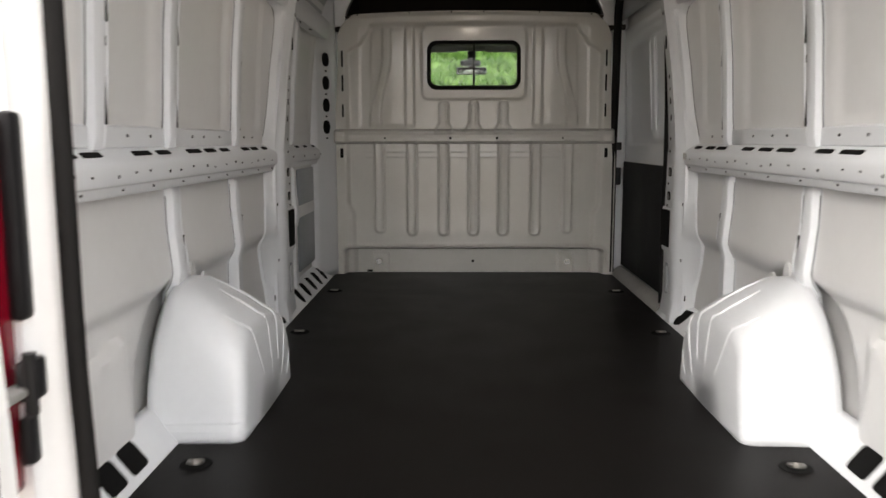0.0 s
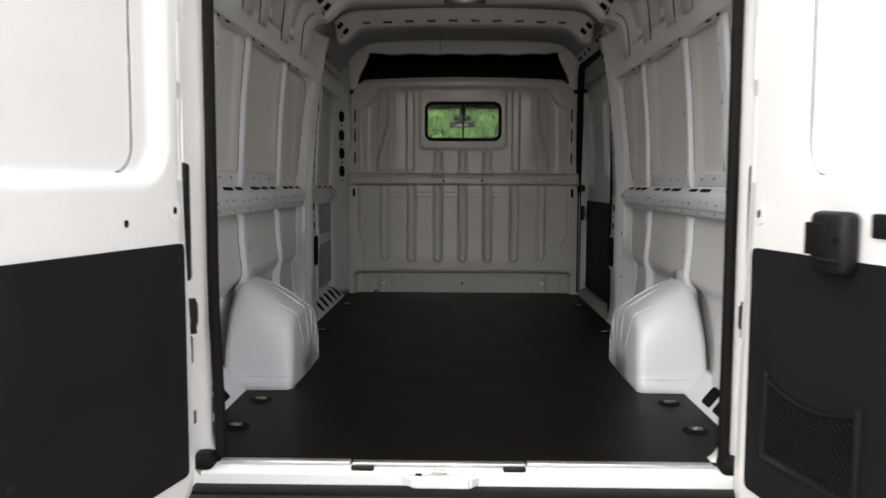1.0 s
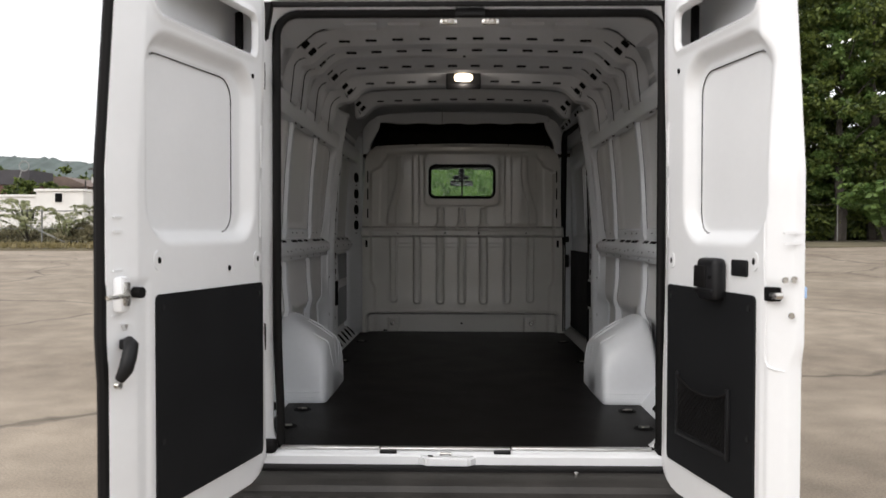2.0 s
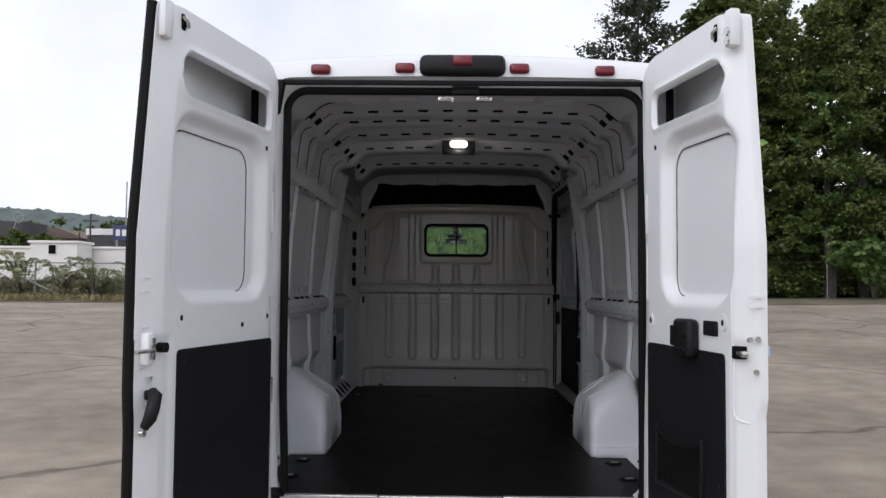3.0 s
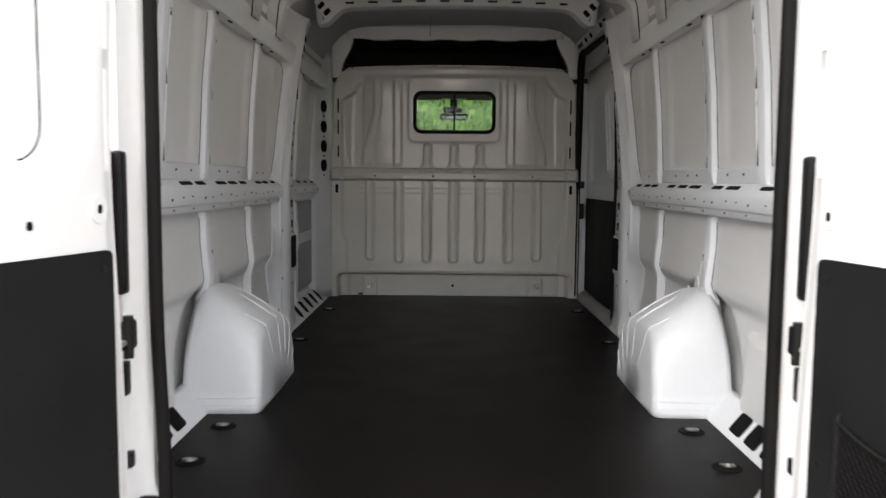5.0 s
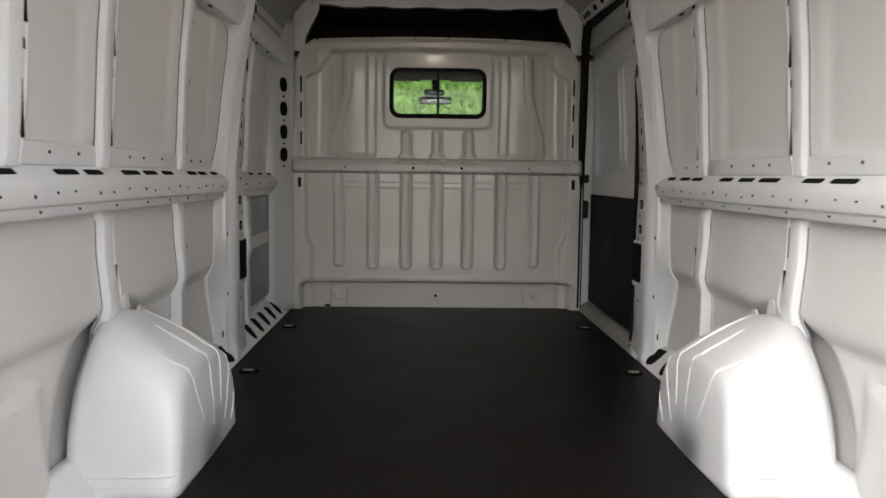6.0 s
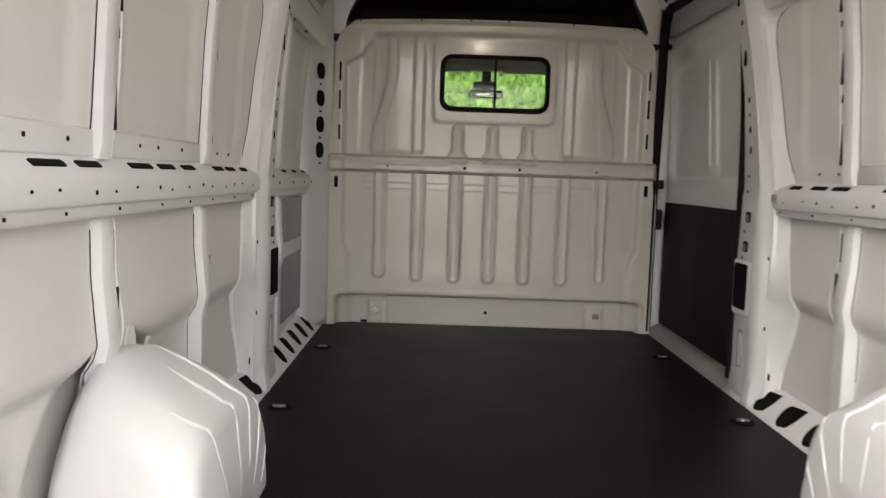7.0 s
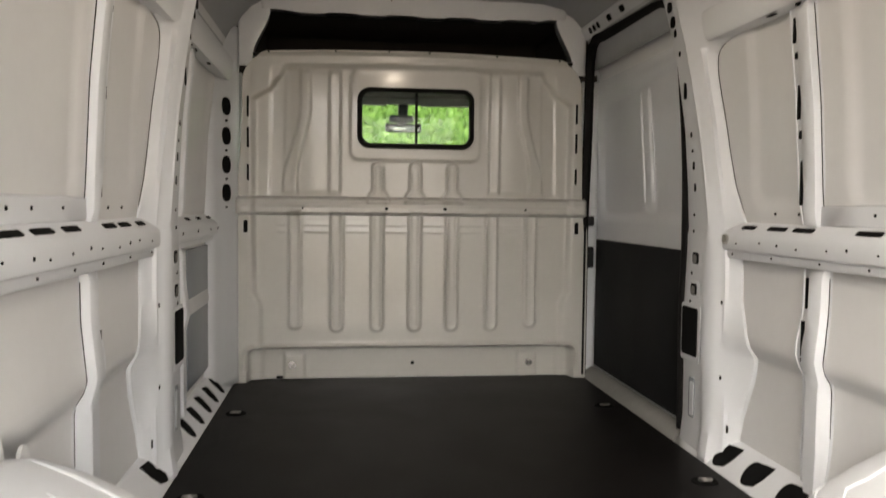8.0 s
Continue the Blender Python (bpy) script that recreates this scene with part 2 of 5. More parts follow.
        rings.append([bm.verts.new(p + rad * (math.cos(k * math.tau / n) * ref + flat * math.sin(k * math.tau / n) * s)) for k in range(n)])
    m = len(rings)
    for i in range(m if closed else m - 1):
        for k in range(n):
            bm.faces.new((rings[i][k], rings[i][(k + 1) % n], rings[(i + 1) % m][(k + 1) % n], rings[(i + 1) % m][k]))
    if not closed:
        bm.faces.new(rings[0])
        bm.faces.new(rings[-1])
    return bm


def rrect(w, h, r, n=5):
    """The outline of a rounded rectangle about the origin."""
    out = []
    for cx, cy, a0 in ((w / 2 - r, h / 2 - r, 0), (-w / 2 + r, h / 2 - r, 90), (-w / 2 + r, -h / 2 + r, 180), (w / 2 - r, -h / 2 + r, 270)):
        for k in range(n + 1):
            a = radians(a0 + 90 * k / n)
            out.append((cx + r * math.cos(a), cy + r * math.sin(a)))
    return out


PLATES = {}


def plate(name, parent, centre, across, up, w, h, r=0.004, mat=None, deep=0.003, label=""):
    """A small rounded plate on a surface (a screw head, black in place of an opening's shade); alike ones share a mesh.
    """
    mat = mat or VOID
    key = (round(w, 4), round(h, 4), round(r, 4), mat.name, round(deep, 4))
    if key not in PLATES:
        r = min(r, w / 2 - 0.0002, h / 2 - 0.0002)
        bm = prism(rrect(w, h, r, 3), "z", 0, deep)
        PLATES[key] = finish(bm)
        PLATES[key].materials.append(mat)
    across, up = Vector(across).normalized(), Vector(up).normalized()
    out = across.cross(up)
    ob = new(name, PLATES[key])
    ob.parent = parent
    ob.matrix_basis = Matrix.Translation(centre) @ Matrix((across, up, out)).transposed().to_4x4()
    if label:
        tagged(ob, label)
    return ob


def teardrop(name, parent, centre, across, up, w, h, tip):
    """A black pointed plate for an opening's shade: round at one end, drawn to a tip at the upper corner."""
    key = (name, w, h, tip)
    if key not in PLATES:
        pts = [(tip * w * 0.56, h * 0.52), (tip * w * 0.1, h * 0.46)]
        pts += [(tip * (-w * 0.2 + 0.3 * w * math.cos(a)), -h * 0.04 + 0.46 * h * math.sin(a)) for a in [radians(k) for k in range(105, 291, 26)]]
        pts += [(tip * w * 0.22, -h * 0.36), (tip * w * 0.42, h * 0.02)]
        PLATES[key] = finish(prism(pts, "z", 0, 0.003))
        PLATES[key].materials.append(VOID)
    across, up = Vector(across).normalized(), Vector(up).normalized()
    ob = new(name, PLATES[key])
    ob.parent = parent
    ob.matrix_basis = Matrix.Translation(centre) @ Matrix((across, up, across.cross(up))).transposed().to_4x4()
    return ob


def smoothstep(a, b, x):
    t = min(1, max(0, (x - a) / (b - a)))
    return t * t * (3 - 2 * t)


def rr_dist(x, y, cx, cy, w, h, r):
    """Signed distance from a rounded rectangle's edge; inside is negative."""
    qx, qy = abs(x - cx) - w / 2 + r, abs(y - cy) - h / 2 + r
    return math.hypot(max(qx, 0), max(qy, 0)) + min(max(qx, qy), 0) - r


def span(a, b, step):
    n = max(1, round((b - a) / step))
    return [a + (b - a) * i / n for i in range(n + 1)]

# ---- the cargo van ----
FZ = 0.552                      # top of the floor mat
van = thing("cargo_van", "white high-roof cargo van, rear doors open, empty hold", "van")


def skin_x(z):
    """Half the inner width of the body at height z."""
    prof = ((0.50, 0.97), (0.62, 0.99), (0.80, 1.004), (0.935, 1.004), (0.95, 1.001), (0.985, 0.978), (1.0, 0.973), (1.02, 0.972), (1.15, 0.986), (1.38, 0.988), (1.45, 0.985), (1.75, 0.972), (2.05, 0.945), (2.16, 0.928), (2.27, 0.905), (2.36, 0.86))
    for (z0, a), (z1, b) in zip(prof, prof[1:]):
        if z <= z1:
            return a + (b - a) * max(0, (z - z0) / (z1 - z0))
    return prof[-1][1]


def roof_drop(y):
    """How far the roof comes down towards the tail."""
    return 0.06 * (1 - smoothstep(-0.25, 1.0, y))


# floor
fl = part("floor_pan", box(-0.94, 0.94, -0.215, 4.1, 0.47, 0.543, 0.004), INNER, van)
bm = bmesh.new()
outline = [(-0.765, -0.215), (0.765, -0.215), (0.785, -0.17), (0.84, -0.11), (0.91, -0.04), (0.915, 0.52), (0.9, 0.7), (0.9, 3.612), (-0.9, 3.612), (-0.9, 0.7), (-0.915, 0.52), (-0.91, -0.04), (-0.84, -0.11), (-0.785, -0.17)]
prism(outline, "z", 0.544, FZ, bm)
bmesh.ops.bevel(bm, geom=[e for e in bm.edges if abs(e.verts[0].co.z - e.verts[1].co.z) < 1e-4 and e.verts[0].co.z > 0.55], offset=0.003, segments=1, affect="EDGES")
mat_ob = part("floor_mat", bm, MAT, van, "black rubber mat over the load floor")


def tie_down(x, y):
    """A sunken cup with a plated ring."""
    bm = bmesh.new()
    n = 20
    loops = [(0.044, 0.001), (0.042, 0.003), (0.037, 0.003), (0.033, 0.0012), (0.018, 0.001)]
    rings = [[bm.verts.new((x + r * math.cos(k * math.tau / n), y + r * math.sin(k * math.tau / n), FZ + h)) for k in range(n)] for r, h in loops]
    for a, b in zip(rings, rings[1:]):
        for k in range(n):
            bm.faces.new((a[k], a[(k + 1) % n], b[(k + 1) % n], b[k]))
    bm.faces.new(rings[-1])
    cup = part("tie_down", bm, VOID, van, "black cup with a plated lashing ring")
    s = [(x + 0.019 * math.cos(a), y + 0.019 * math.sin(a) - 0.004, FZ + 0.009 - 0.004 * math.sin(a)) for a in [k * math.tau / 18 for k in range(18)]]
    part("ring", tube(s, 0.0048, 8, True), ZINC, cup)


for sx in (-1, 1):
    for px, py in ((0.802, 0.12), (0.80, 0.462), (0.815, 1.94), (0.81, 2.93)):
        tie_down(sx * px, py)

# side walls, each a pressed skin with posts, rails and pillars
RAIL_END = 2.1


def swept_post(y, z0, z1, half, proud, kink=0.0, lean=0.0):
    """A hat-section post on the skin: flanges, flanks and face, with its edges waving at a kink."""
    bm = bmesh.new()
    zs = span(z0, z1, 0.03)
    sec = ((-1.5, 0.0), (-1.45, 0.05), (-1.12, 0.06), (-0.98, 0.94), (-0.90, 1.0), (0.90, 1.0), (0.98, 0.92), (1.10, 0.36), (1.18, 0.32), (2.42, 0.30), (2.48, 0.42), (2.66, 0.42), (2.74, 0.0))

    def fn(z, s):
        k = kink * math.exp(-((z - 1.05) / 0.05) ** 2)
        end = min(1.0, 0.72 + 10 * min(z - z0, z1 - z) / (z1 - z0))
        taper = 1 - 0.22 * smoothstep(z0 + 0.16, z0, z)
        deep = max(0.0, skin_x(z) - 0.987) if z < 1.3 else 0.0
        return (skin_x(z) - 0.001 - (proud + deep) * s[1] * end, y + lean * (z - z0) + s[0] * half * (1 + k) * taper + 0.02 * k, z)
    return sheet(fn, zs, sec, bm=bm)


def mirrored(bm, sx):
    if sx < 0:
        for v in bm.verts:
            v.co.x = -v.co.x
    return bm


def along(z, table):
    """Reads a value off a table of heights, eased between its rows."""
    for (z0, a), (z1, b) in zip(table, table[1:]):
        if z <= z1:
            return a + (b - a) * max(0.0, (z - z0) / (z1 - z0))
    return table[-1][1]


def pillar_lines(z):
    """Where the pillar's web leaves the skin, its valley, its crease and its door edge lie at height z."""
    e = along(z, ((0.60, 2.05), (0.72, 2.046), (0.80, 2.018), (0.87, 1.985), (0.94, 1.969), (1.0, 1.978), (1.07, 2.012), (1.14, 2.05), (1.26, 2.052), (1.40, 2.035), (1.44, 2.06), (1.52, 2.108), (1.63, 2.143), (1.74, 2.172), (1.85, 2.198), (1.93, 2.212), (1.98, 2.204), (2.005, 2.18), (2.02, 2.13), (2.03, 2.06)))
    v = along(z, ((0.55, 2.085), (1.2, 2.10), (1.31, 2.108), (1.58, 2.16), (1.985, 2.242), (2.3, 2.33)))
    c = along(z, ((0.55, 2.185), (0.9, 2.20), (1.15, 2.21), (1.26, 2.20), (1.32, 2.192), (1.45, 2.205), (1.58, 2.226), (1.89, 2.294), (2.17, 2.368), (2.3, 2.41)))
    d = along(z, ((0.55, 2.375), (0.85, 2.38), (1.1, 2.388), (1.31, 2.372), (1.53, 2.378), (1.72, 2.392), (1.98, 2.43), (2.2, 2.49), (2.3, 2.53)))
    return e, v, c, d


def side_wall(sx):
    y_end = 3.64 if sx < 0 else 2.36
    zs = span(0.5, 0.92, 0.02) + span(0.93, 1.03, 0.0071) + span(1.05, 2.36, 0.02)

    def skin(y, z):
        x = skin_x(z)
        # shallow pressings: a framed field between posts above the rail, a long crease low at the tail
        if z > 1.4:
            for a, b in ((-0.05, 0.27), (0.47, 0.76), (0.98, 1.48), (1.72, 1.985), (2.72, 3.2)):
                d = rr_dist(y, z, (a + b) / 2, 1.755, b - a, 0.6, 0.05)
                x += 0.012 * smoothstep(0.012, -0.012, d)
        elif z < 1.2:
            if y < 0.56:
                line = 0.80 + 0.16 * (y + 0.1)
                x -= 0.026 * smoothstep(line + 0.014, line - 0.014, z) * smoothstep(0.55, 0.45, y)
            d = math.hypot((y - 0.95) / 0.445, (z - 0.5) / 0.53)
            x += 0.034 * smoothstep(1.0, 0.93, d)
        return (sx * x, y, z)
    wall = part("side_wall", sheet(skin, span(-0.12, y_end, 0.02), zs), SKIN, van, "bare painted steel inner side skin", thick=0.004)
    # the body's outer side
    out = sheet(lambda y, z: (sx * (skin_x(z) + 0.045), y, z), span(-0.16, 3.95, 0.2), span(0.36, 2.36, 0.06), lambda y, z: math.hypot(y - 0.95, z - 0.34) < 0.40)
    part("outer_panel", out, WHITE, van, thick=0.004)

    # belt rail
    sec = [(0.99, 1.399), (0.975, 1.393), (0.943, 1.367), (0.936, 1.357), (0.933, 1.346), (0.932, 1.314), (0.935, 1.306), (0.946, 1.300), (0.946, 1.283), (0.951, 1.276), (0.99, 1.276)]
    rail = part("belt_rail", prism([(sx * x, z) for x, z in sec], "y", -0.1, RAIL_END + (0.1 if sx < 0 else 0)), INNER, wall, "white horizontal steel belt rail with slots")
    n = Vector((-sx * 0.82, 0, 1)).normalized()
    across = Vector((0, 1, 0))
    up = n.cross(across)
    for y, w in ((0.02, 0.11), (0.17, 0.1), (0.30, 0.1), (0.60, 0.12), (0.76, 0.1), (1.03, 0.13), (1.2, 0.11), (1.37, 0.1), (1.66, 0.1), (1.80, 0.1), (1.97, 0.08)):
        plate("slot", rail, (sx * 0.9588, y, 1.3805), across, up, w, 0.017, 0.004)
    for k in range(18):
        y = 0.03 + k * 0.115 + 0.018 * math.sin(k * 2.3)
        plate("bolt_hole", rail, (sx * 0.9327, y, 1.331 + 0.005 * math.sin(k * 1.7)), (0, -sx, 0), (0, 0, 1), 0.005, 0.006 + 0.003 * (k % 3 == 0), 0.0022)
        if k % 2:
            plate("bolt_hole", rail, (sx * 0.9459, y + 0.05, 1.291), (0, -sx, 0), (0, 0, 1), 0.005, 0.007, 0.0022)
    for y in (0.1, 0.24, 0.56, 0.72, 1.08, 1.2, 1.38, 1.72, 1.85):
        plate("bolt_hole", wall, (sx * (skin_x(1.43) - 0.0062), y, 1.428), (0, -sx, 0), (0, 0, 1), 0.007, 0.009, 0.003)
    if sx > 0:
        plate("bolt_head", rail, (sx * 0.933, 2.075, 1.34), (0, -sx, 0), (0, 0, 1), 0.034, 0.034, 0.016, CHROME, 0.008, "plated bolt head")
    else:
        front = [(-x - 0.006, z) for x, z in sec]
        r2 = part("belt_rail", prism(front, "y", 2.36, 3.46), INNER, wall)
        for y in (2.46, 2.72, 2.95, 3.2):
            plate("slot", r2, (-0.9648, y, 1.3805), across, up, 0.08, 0.015, 0.004)
        for y in (2.5, 2.8, 3.1, 3.3):
            plate("bolt_hole", r2, (-0.9387, y, 1.332), (0, 1, 0), (0, 0, 1), 0.009, 0.011, 0.004)

    lower_edge = sheet(lambda y, k: (sx * (skin_x(1.43) - (0.001, 0.006, 0.006, 0.001)[k]), y, (1.455, 1.449, 1.40, 1.394)[k]), span(-0.08, 1.57 if sx < 0 else 1.63, 0.2), [0, 1, 2, 3])
    part("panel_edge", lower_edge, INNER, wall, thick=0.001)

    # upper cant rail
    zt = 2.145
    sec = [(skin_x(2.04) + 0.004, 2.025), (0.905, 2.03), (0.893, 2.045), (0.882, 2.12), (0.889, 2.135), (skin_x(zt) + 0.004, zt)]
    cant = part("cant_rail", prism([(sx * x, z) for x, z in sec], "y", -0.1, 3.42 if sx < 0 else 2.2), INNER, wall, "white upper longitudinal steel rail")
    for y in (0.5, 1.05, 1.45, 1.8) + ((2.55, 2.95) if sx < 0 else ()):
        plate("slot", cant, (sx * 0.918, y, 2.0262), (0, 1, 0), (1, 0, 0), 0.05, 0.012, 0.005, deep=0.002)

    # posts above and below the rail
    for y, half in ((0.36, 0.03), (0.858 if sx < 0 else 0.865, 0.031), (1.572 if sx < 0 else 1.638, 0.031)) + (((2.64, 0.025),) if sx < 0 else ()):
        post = part("post", mirrored(swept_post(y, 1.393, 2.035, half, 0.024, lean=0.03), sx), INNER, wall, "white hat-section post")
        for z, h in ((1.52, 0.13), (1.66, 0.025), (1.77, 0.13), (1.89, 0.02), (1.965, 0.08)):
            yy = y + 0.03 * (z - 1.39)
            plate("slot", post, (sx * (skin_x(z) - 0.0085), yy + half * 1.92, z), (0, 0, sx), (0, 1, 0), h, 0.014, 0.004, deep=0.003)
        gap = [(sx * (skin_x(z) - 0.004), y + 0.03 * (z - 1.39) - half * 1.12 - 0.008 * smoothstep(1.47, 1.44, z), z) for z in span(1.42, 2.02, 0.04)]
        part("seam", tube(gap, 0.0015, 5), VOID, post)
        plate("notch", post, (sx * 0.919, y + 0.02, 2.033), (0, -sx, 0), (sx * 0.12, 0, 1), 0.03, 0.03, 0.012)
    for y, half in ((0.855, 0.03), (1.535 if sx < 0 else 1.60, 0.031)) + (((2.63, 0.03),) if sx < 0 else ()):
        post = part("post", mirrored(swept_post(y, 0.60, 1.278, half, 0.026, kink=0.14), sx), INNER, wall)
        for z, h in ((1.2, 0.09), (1.06, 0.12), (0.94, 0.05)):
            plate("slot", post, (sx * (skin_x(z) - 0.0015 - 0.315 * (0.026 + max(0, skin_x(z) - 0.987))), y + half * 1.92, z), (0, 0, sx), (0, 1, 0), h, 0.014, 0.003, deep=0.003)
        gap = [(sx * (skin_x(z) - 0.004), y - half * (1.14 + 0.14 * math.exp(-((z - 1.05) / 0.05) ** 2)), z) for z in span(0.8, 1.25, 0.03)]
        part("seam", tube(gap, 0.0013, 5), VOID, post)

    # the broad pillar ahead of the belt rail: a swept web off the skin, a rounded column, a punched flange at the door
    def pillar(z, s):
        e, v, c, d = pillar_lines(z)
        neat = smoothstep(1.42, 1.7, z)
        ys = (e, e + 0.005, e + 0.35 * (v - e), e + 0.7 * (v - e), v - 0.012, v, v + 0.016, v + 0.034, c - 0.03, c - 0.012, c, c + 0.008, d - 0.012, d - 0.003, d, d + 0.003)
        xs = (-0.002, 0.007, 0.016, 0.032, 0.044 + 0.006 * neat, 0.046 + 0.011 * neat, 0.058 + 0.007 * neat, 0.07, 0.075, 0.073, 0.067, 0.06, 0.057, 0.054, 0.046, -0.01)
        base = skin_x(z) if z > 1.36 else 0.984 + (skin_x(z) - 0.984) * max(0.0, 1 - s / 5)
        tuck = 0.8 + 0.2 * smoothstep(2.3, 2.1, z)
        foot = 1 + 0.18 * smoothstep(0.68, 0.56, z) * (s > 6)
        return (sx * (base - xs[s] * tuck * foot), ys[s], z)
    pil = part("pillar", sheet(pillar, span(0.553, 2.30, 0.018), list(range(16))), INNER, wall, "broad white body pillar", thick=0.003, smooth=28)
    edge_line = [(sx * (skin_x(z) - 0.003), pillar_lines(z)[0] - 0.003, z) for z in span(1.43, 2.02, 0.02)]
    part("seam", tube(edge_line, [0.0005] + [0.0014] * (len(edge_line) - 2) + [0.0005], 5), VOID, pil)
    edge_line = [(sx * (skin_x(z) - 0.003), pillar_lines(z)[0] - 0.003, z) for z in span(0.68, 1.24, 0.02)]
    part("lip", tube(edge_line, 0.003, 6), INNER, pil)

    def flange(name, z, w, h, r=0.008, off=0.0, mat=None, deep=0.003, lift=0.0, label=""):
        e, v, c, d = pillar_lines(z)
        x = pillar(z, 12)[0] - sx * (0.002 + lift)
        return plate(name, pil, (x, (c + d) / 2 + 0.004 + off, z), (0, -sx, 0), (0, 0, 1), w, h, r, mat, deep, label)
    flange("latch_frame", 0.985, 0.152, 0.215, 0.014, 0.006, INNER, 0.008)
    flange("latch_pocket", 0.99, 0.122, 0.178, 0.01, 0.006, VOID, 0.007, 0.006, "black door striker cover")
    for z in (1.262, 1.147):
        flange("slot_rim", z, 0.088, 0.062, 0.02, -0.012, INNER, 0.004)
        flange("slot", z, 0.05, 0.042, 0.012, -0.012, VOID, 0.003, 0.003)
        flange("slot_back", z - 0.003, 0.03, 0.03, 0.008, -0.008, CABGREY, 0.002, 0.0055)
    # Blue-grey plate colours in the recess's shade, with a white face over it.
    flange("recess", 0.745, 0.05, 0.15, 0.012, 0.0, INSERT, 0.003)
    flange("recess_face", 0.742, 0.032, 0.128, 0.01, -0.004, INNER, 0.003, 0.002)
    plate("bolt_hole", pil, (pillar(0.685, 3)[0] - sx * 0.002, pillar(0.685, 3)[1], 0.685), (0, -sx, 0), (0, 0, 1), 0.026, 0.026, 0.006)
    for z, w, h in ((1.52, 0.014, 0.03), (1.60, 0.014, 0.03), (1.655, 0.01, 0.012), (1.715, 0.012, 0.02), (1.885, 0.022, 0.075), (2.02, 0.012, 0.02), (2.10, 0.02, 0.03)):
        flange("slot", z, w, h, min(w, h) * 0.45)
    for z in (2.145, 2.205):
        flange("slot", z, 0.042, 0.046, 0.016)
    for z in (1.205, 1.10, 1.36, 1.42):
        flange("bolt_hole", z, 0.009, 0.012, 0.004, 0.02)
    for z in (0.86, 1.12):
        plate("bolt_hole", pil, (pillar(z, 5)[0] - sx * 0.002, pillar(z, 5)[1], z), (0, -sx, 0), (0, 0, 1), 0.009, 0.014, 0.004)

    # sloped strip along the floor; black plates stand for its shaded openings
    strip = part("floor_strip", sheet(lambda y, k: (sx * (0.895, 0.905, 0.975, 1.0)[k], y, (0.545, 0.556, 0.642, 0.652)[k]), span(-0.06, 3.6 if sx < 0 else 2.38, 0.1), [0, 1, 2, 3]), INNER, wall, thick=0.002)
    upv = Vector((sx * 0.07, 0, 0.086)).normalized()
    ys = [(0.125, 0.095), (0.255, 0.095), (0.385, 0.095), (1.65, 0.12), (1.85, 0.12), (2.045, 0.12)] if sx > 0 else [(0.125, 0.095), (0.255, 0.095), (0.385, 0.095), (2.05, 0.13)] + [(2.55 + 0.178 * k, 0.08) for k in range(7)]
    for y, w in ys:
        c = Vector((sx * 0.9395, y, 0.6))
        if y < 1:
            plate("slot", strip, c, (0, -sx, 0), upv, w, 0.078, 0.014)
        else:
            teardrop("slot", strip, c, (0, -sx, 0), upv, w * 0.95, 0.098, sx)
    if sx < 0:
        part("side_insert", box(-0.982, -0.974, 2.76, 3.27, 0.69, 1.258, 0.003), INSERT, wall, "blue-grey insert panel")
        fp = part("front_pillar", sheet(lambda z, k: (-((0.99, 0.952, 0.945, 0.885, 0.87)[k]), (3.22, 3.27, 3.29, 3.50, 3.53)[k], z), span(0.56, 2.3, 0.06), [0, 1, 2, 3, 4]), INNER, wall, thick=0.003)
        ac = Vector((0.06, 0.21, 0)).normalized()
        for z in (1.905, 1.765, 1.63, 1.497):
            plate("slot", fp, (-0.9135, 3.396, z), ac, (0, 0, 1), 0.092, 0.082, 0.036, deep=0.004)
            plate("slot_back", fp, (-0.9105, 3.402, z - 0.003), ac, (0, 0, 1), 0.062, 0.062, 0.028, CABGREY, 0.002)
            plate("bolt_hole", fp, (-0.9135, 3.396, z - 0.068), ac, (0, 0, 1), 0.022, 0.01, 0.004, deep=0.004)
    return wall


left_wall = side_wall(-1)
right_wall = side_wall(1)

# roof: an outer shell, a ribbed liner sheet, hat-section bows with punched holes
ROOF = [(-0.928, 2.15), (-0.918, 2.21), (-0.898, 2.28), (-0.862, 2.35), (-0.81, 2.408), (-0.74, 2.448), (-0.64, 2.468), (-0.4, 2.478), (0, 2.483)]
ROOF = ROOF + [(-x, z) for x, z in ROOF[-2::-1]]


def roof_pt(i, y, lift=0.0):
    x, z = ROOF[i]
    k = smoothstep(2.15, 2.45, z)
    return Vector((x * (1 + lift * 0.03), y, z - roof_drop(y) * k + lift))


part("roof", sheet(lambda y, i: roof_pt(i, y), span(-0.14, 3.72, 0.1), list(range(len(ROOF)))), ROOF_SHADED, van, "bare painted roof skin seen from inside", thick=0.003)
part("roof_shell", sheet(lambda y, i: roof_pt(i, y, 0.035) + Vector((0, 0, 0.024 * (1 - (ROOF[i][0] / 0.93) ** 2))) + Vector((0.04 if ROOF[i][0] > 0.7 else -0.04 if ROOF[i][0] < -0.7 else 0, 0, 0)), span(-0.15, 4.5, 0.15), list(range(len(ROOF)))), WHITE, van, thick=0.004)


def filleted(pts, r, n=4):
    """A polyline with its corners rounded off over a reach of r."""
    pts = [Vector((x, 0, z)) for x, z in pts]
    out = [pts[0]]
    for p, q, w in zip(pts, pts[1:], pts[2:]):
        a = q + (p - q).normalized() * min(r, (p - q).length * 0.48)
        b = q + (w - q).normalized() * min(r, (w - q).length * 0.48)
        for k in range(n + 1):
            t = k / n
            out.append(a * (1 - t) ** 2 + q * 2 * t * (1 - t) + b * t * t)
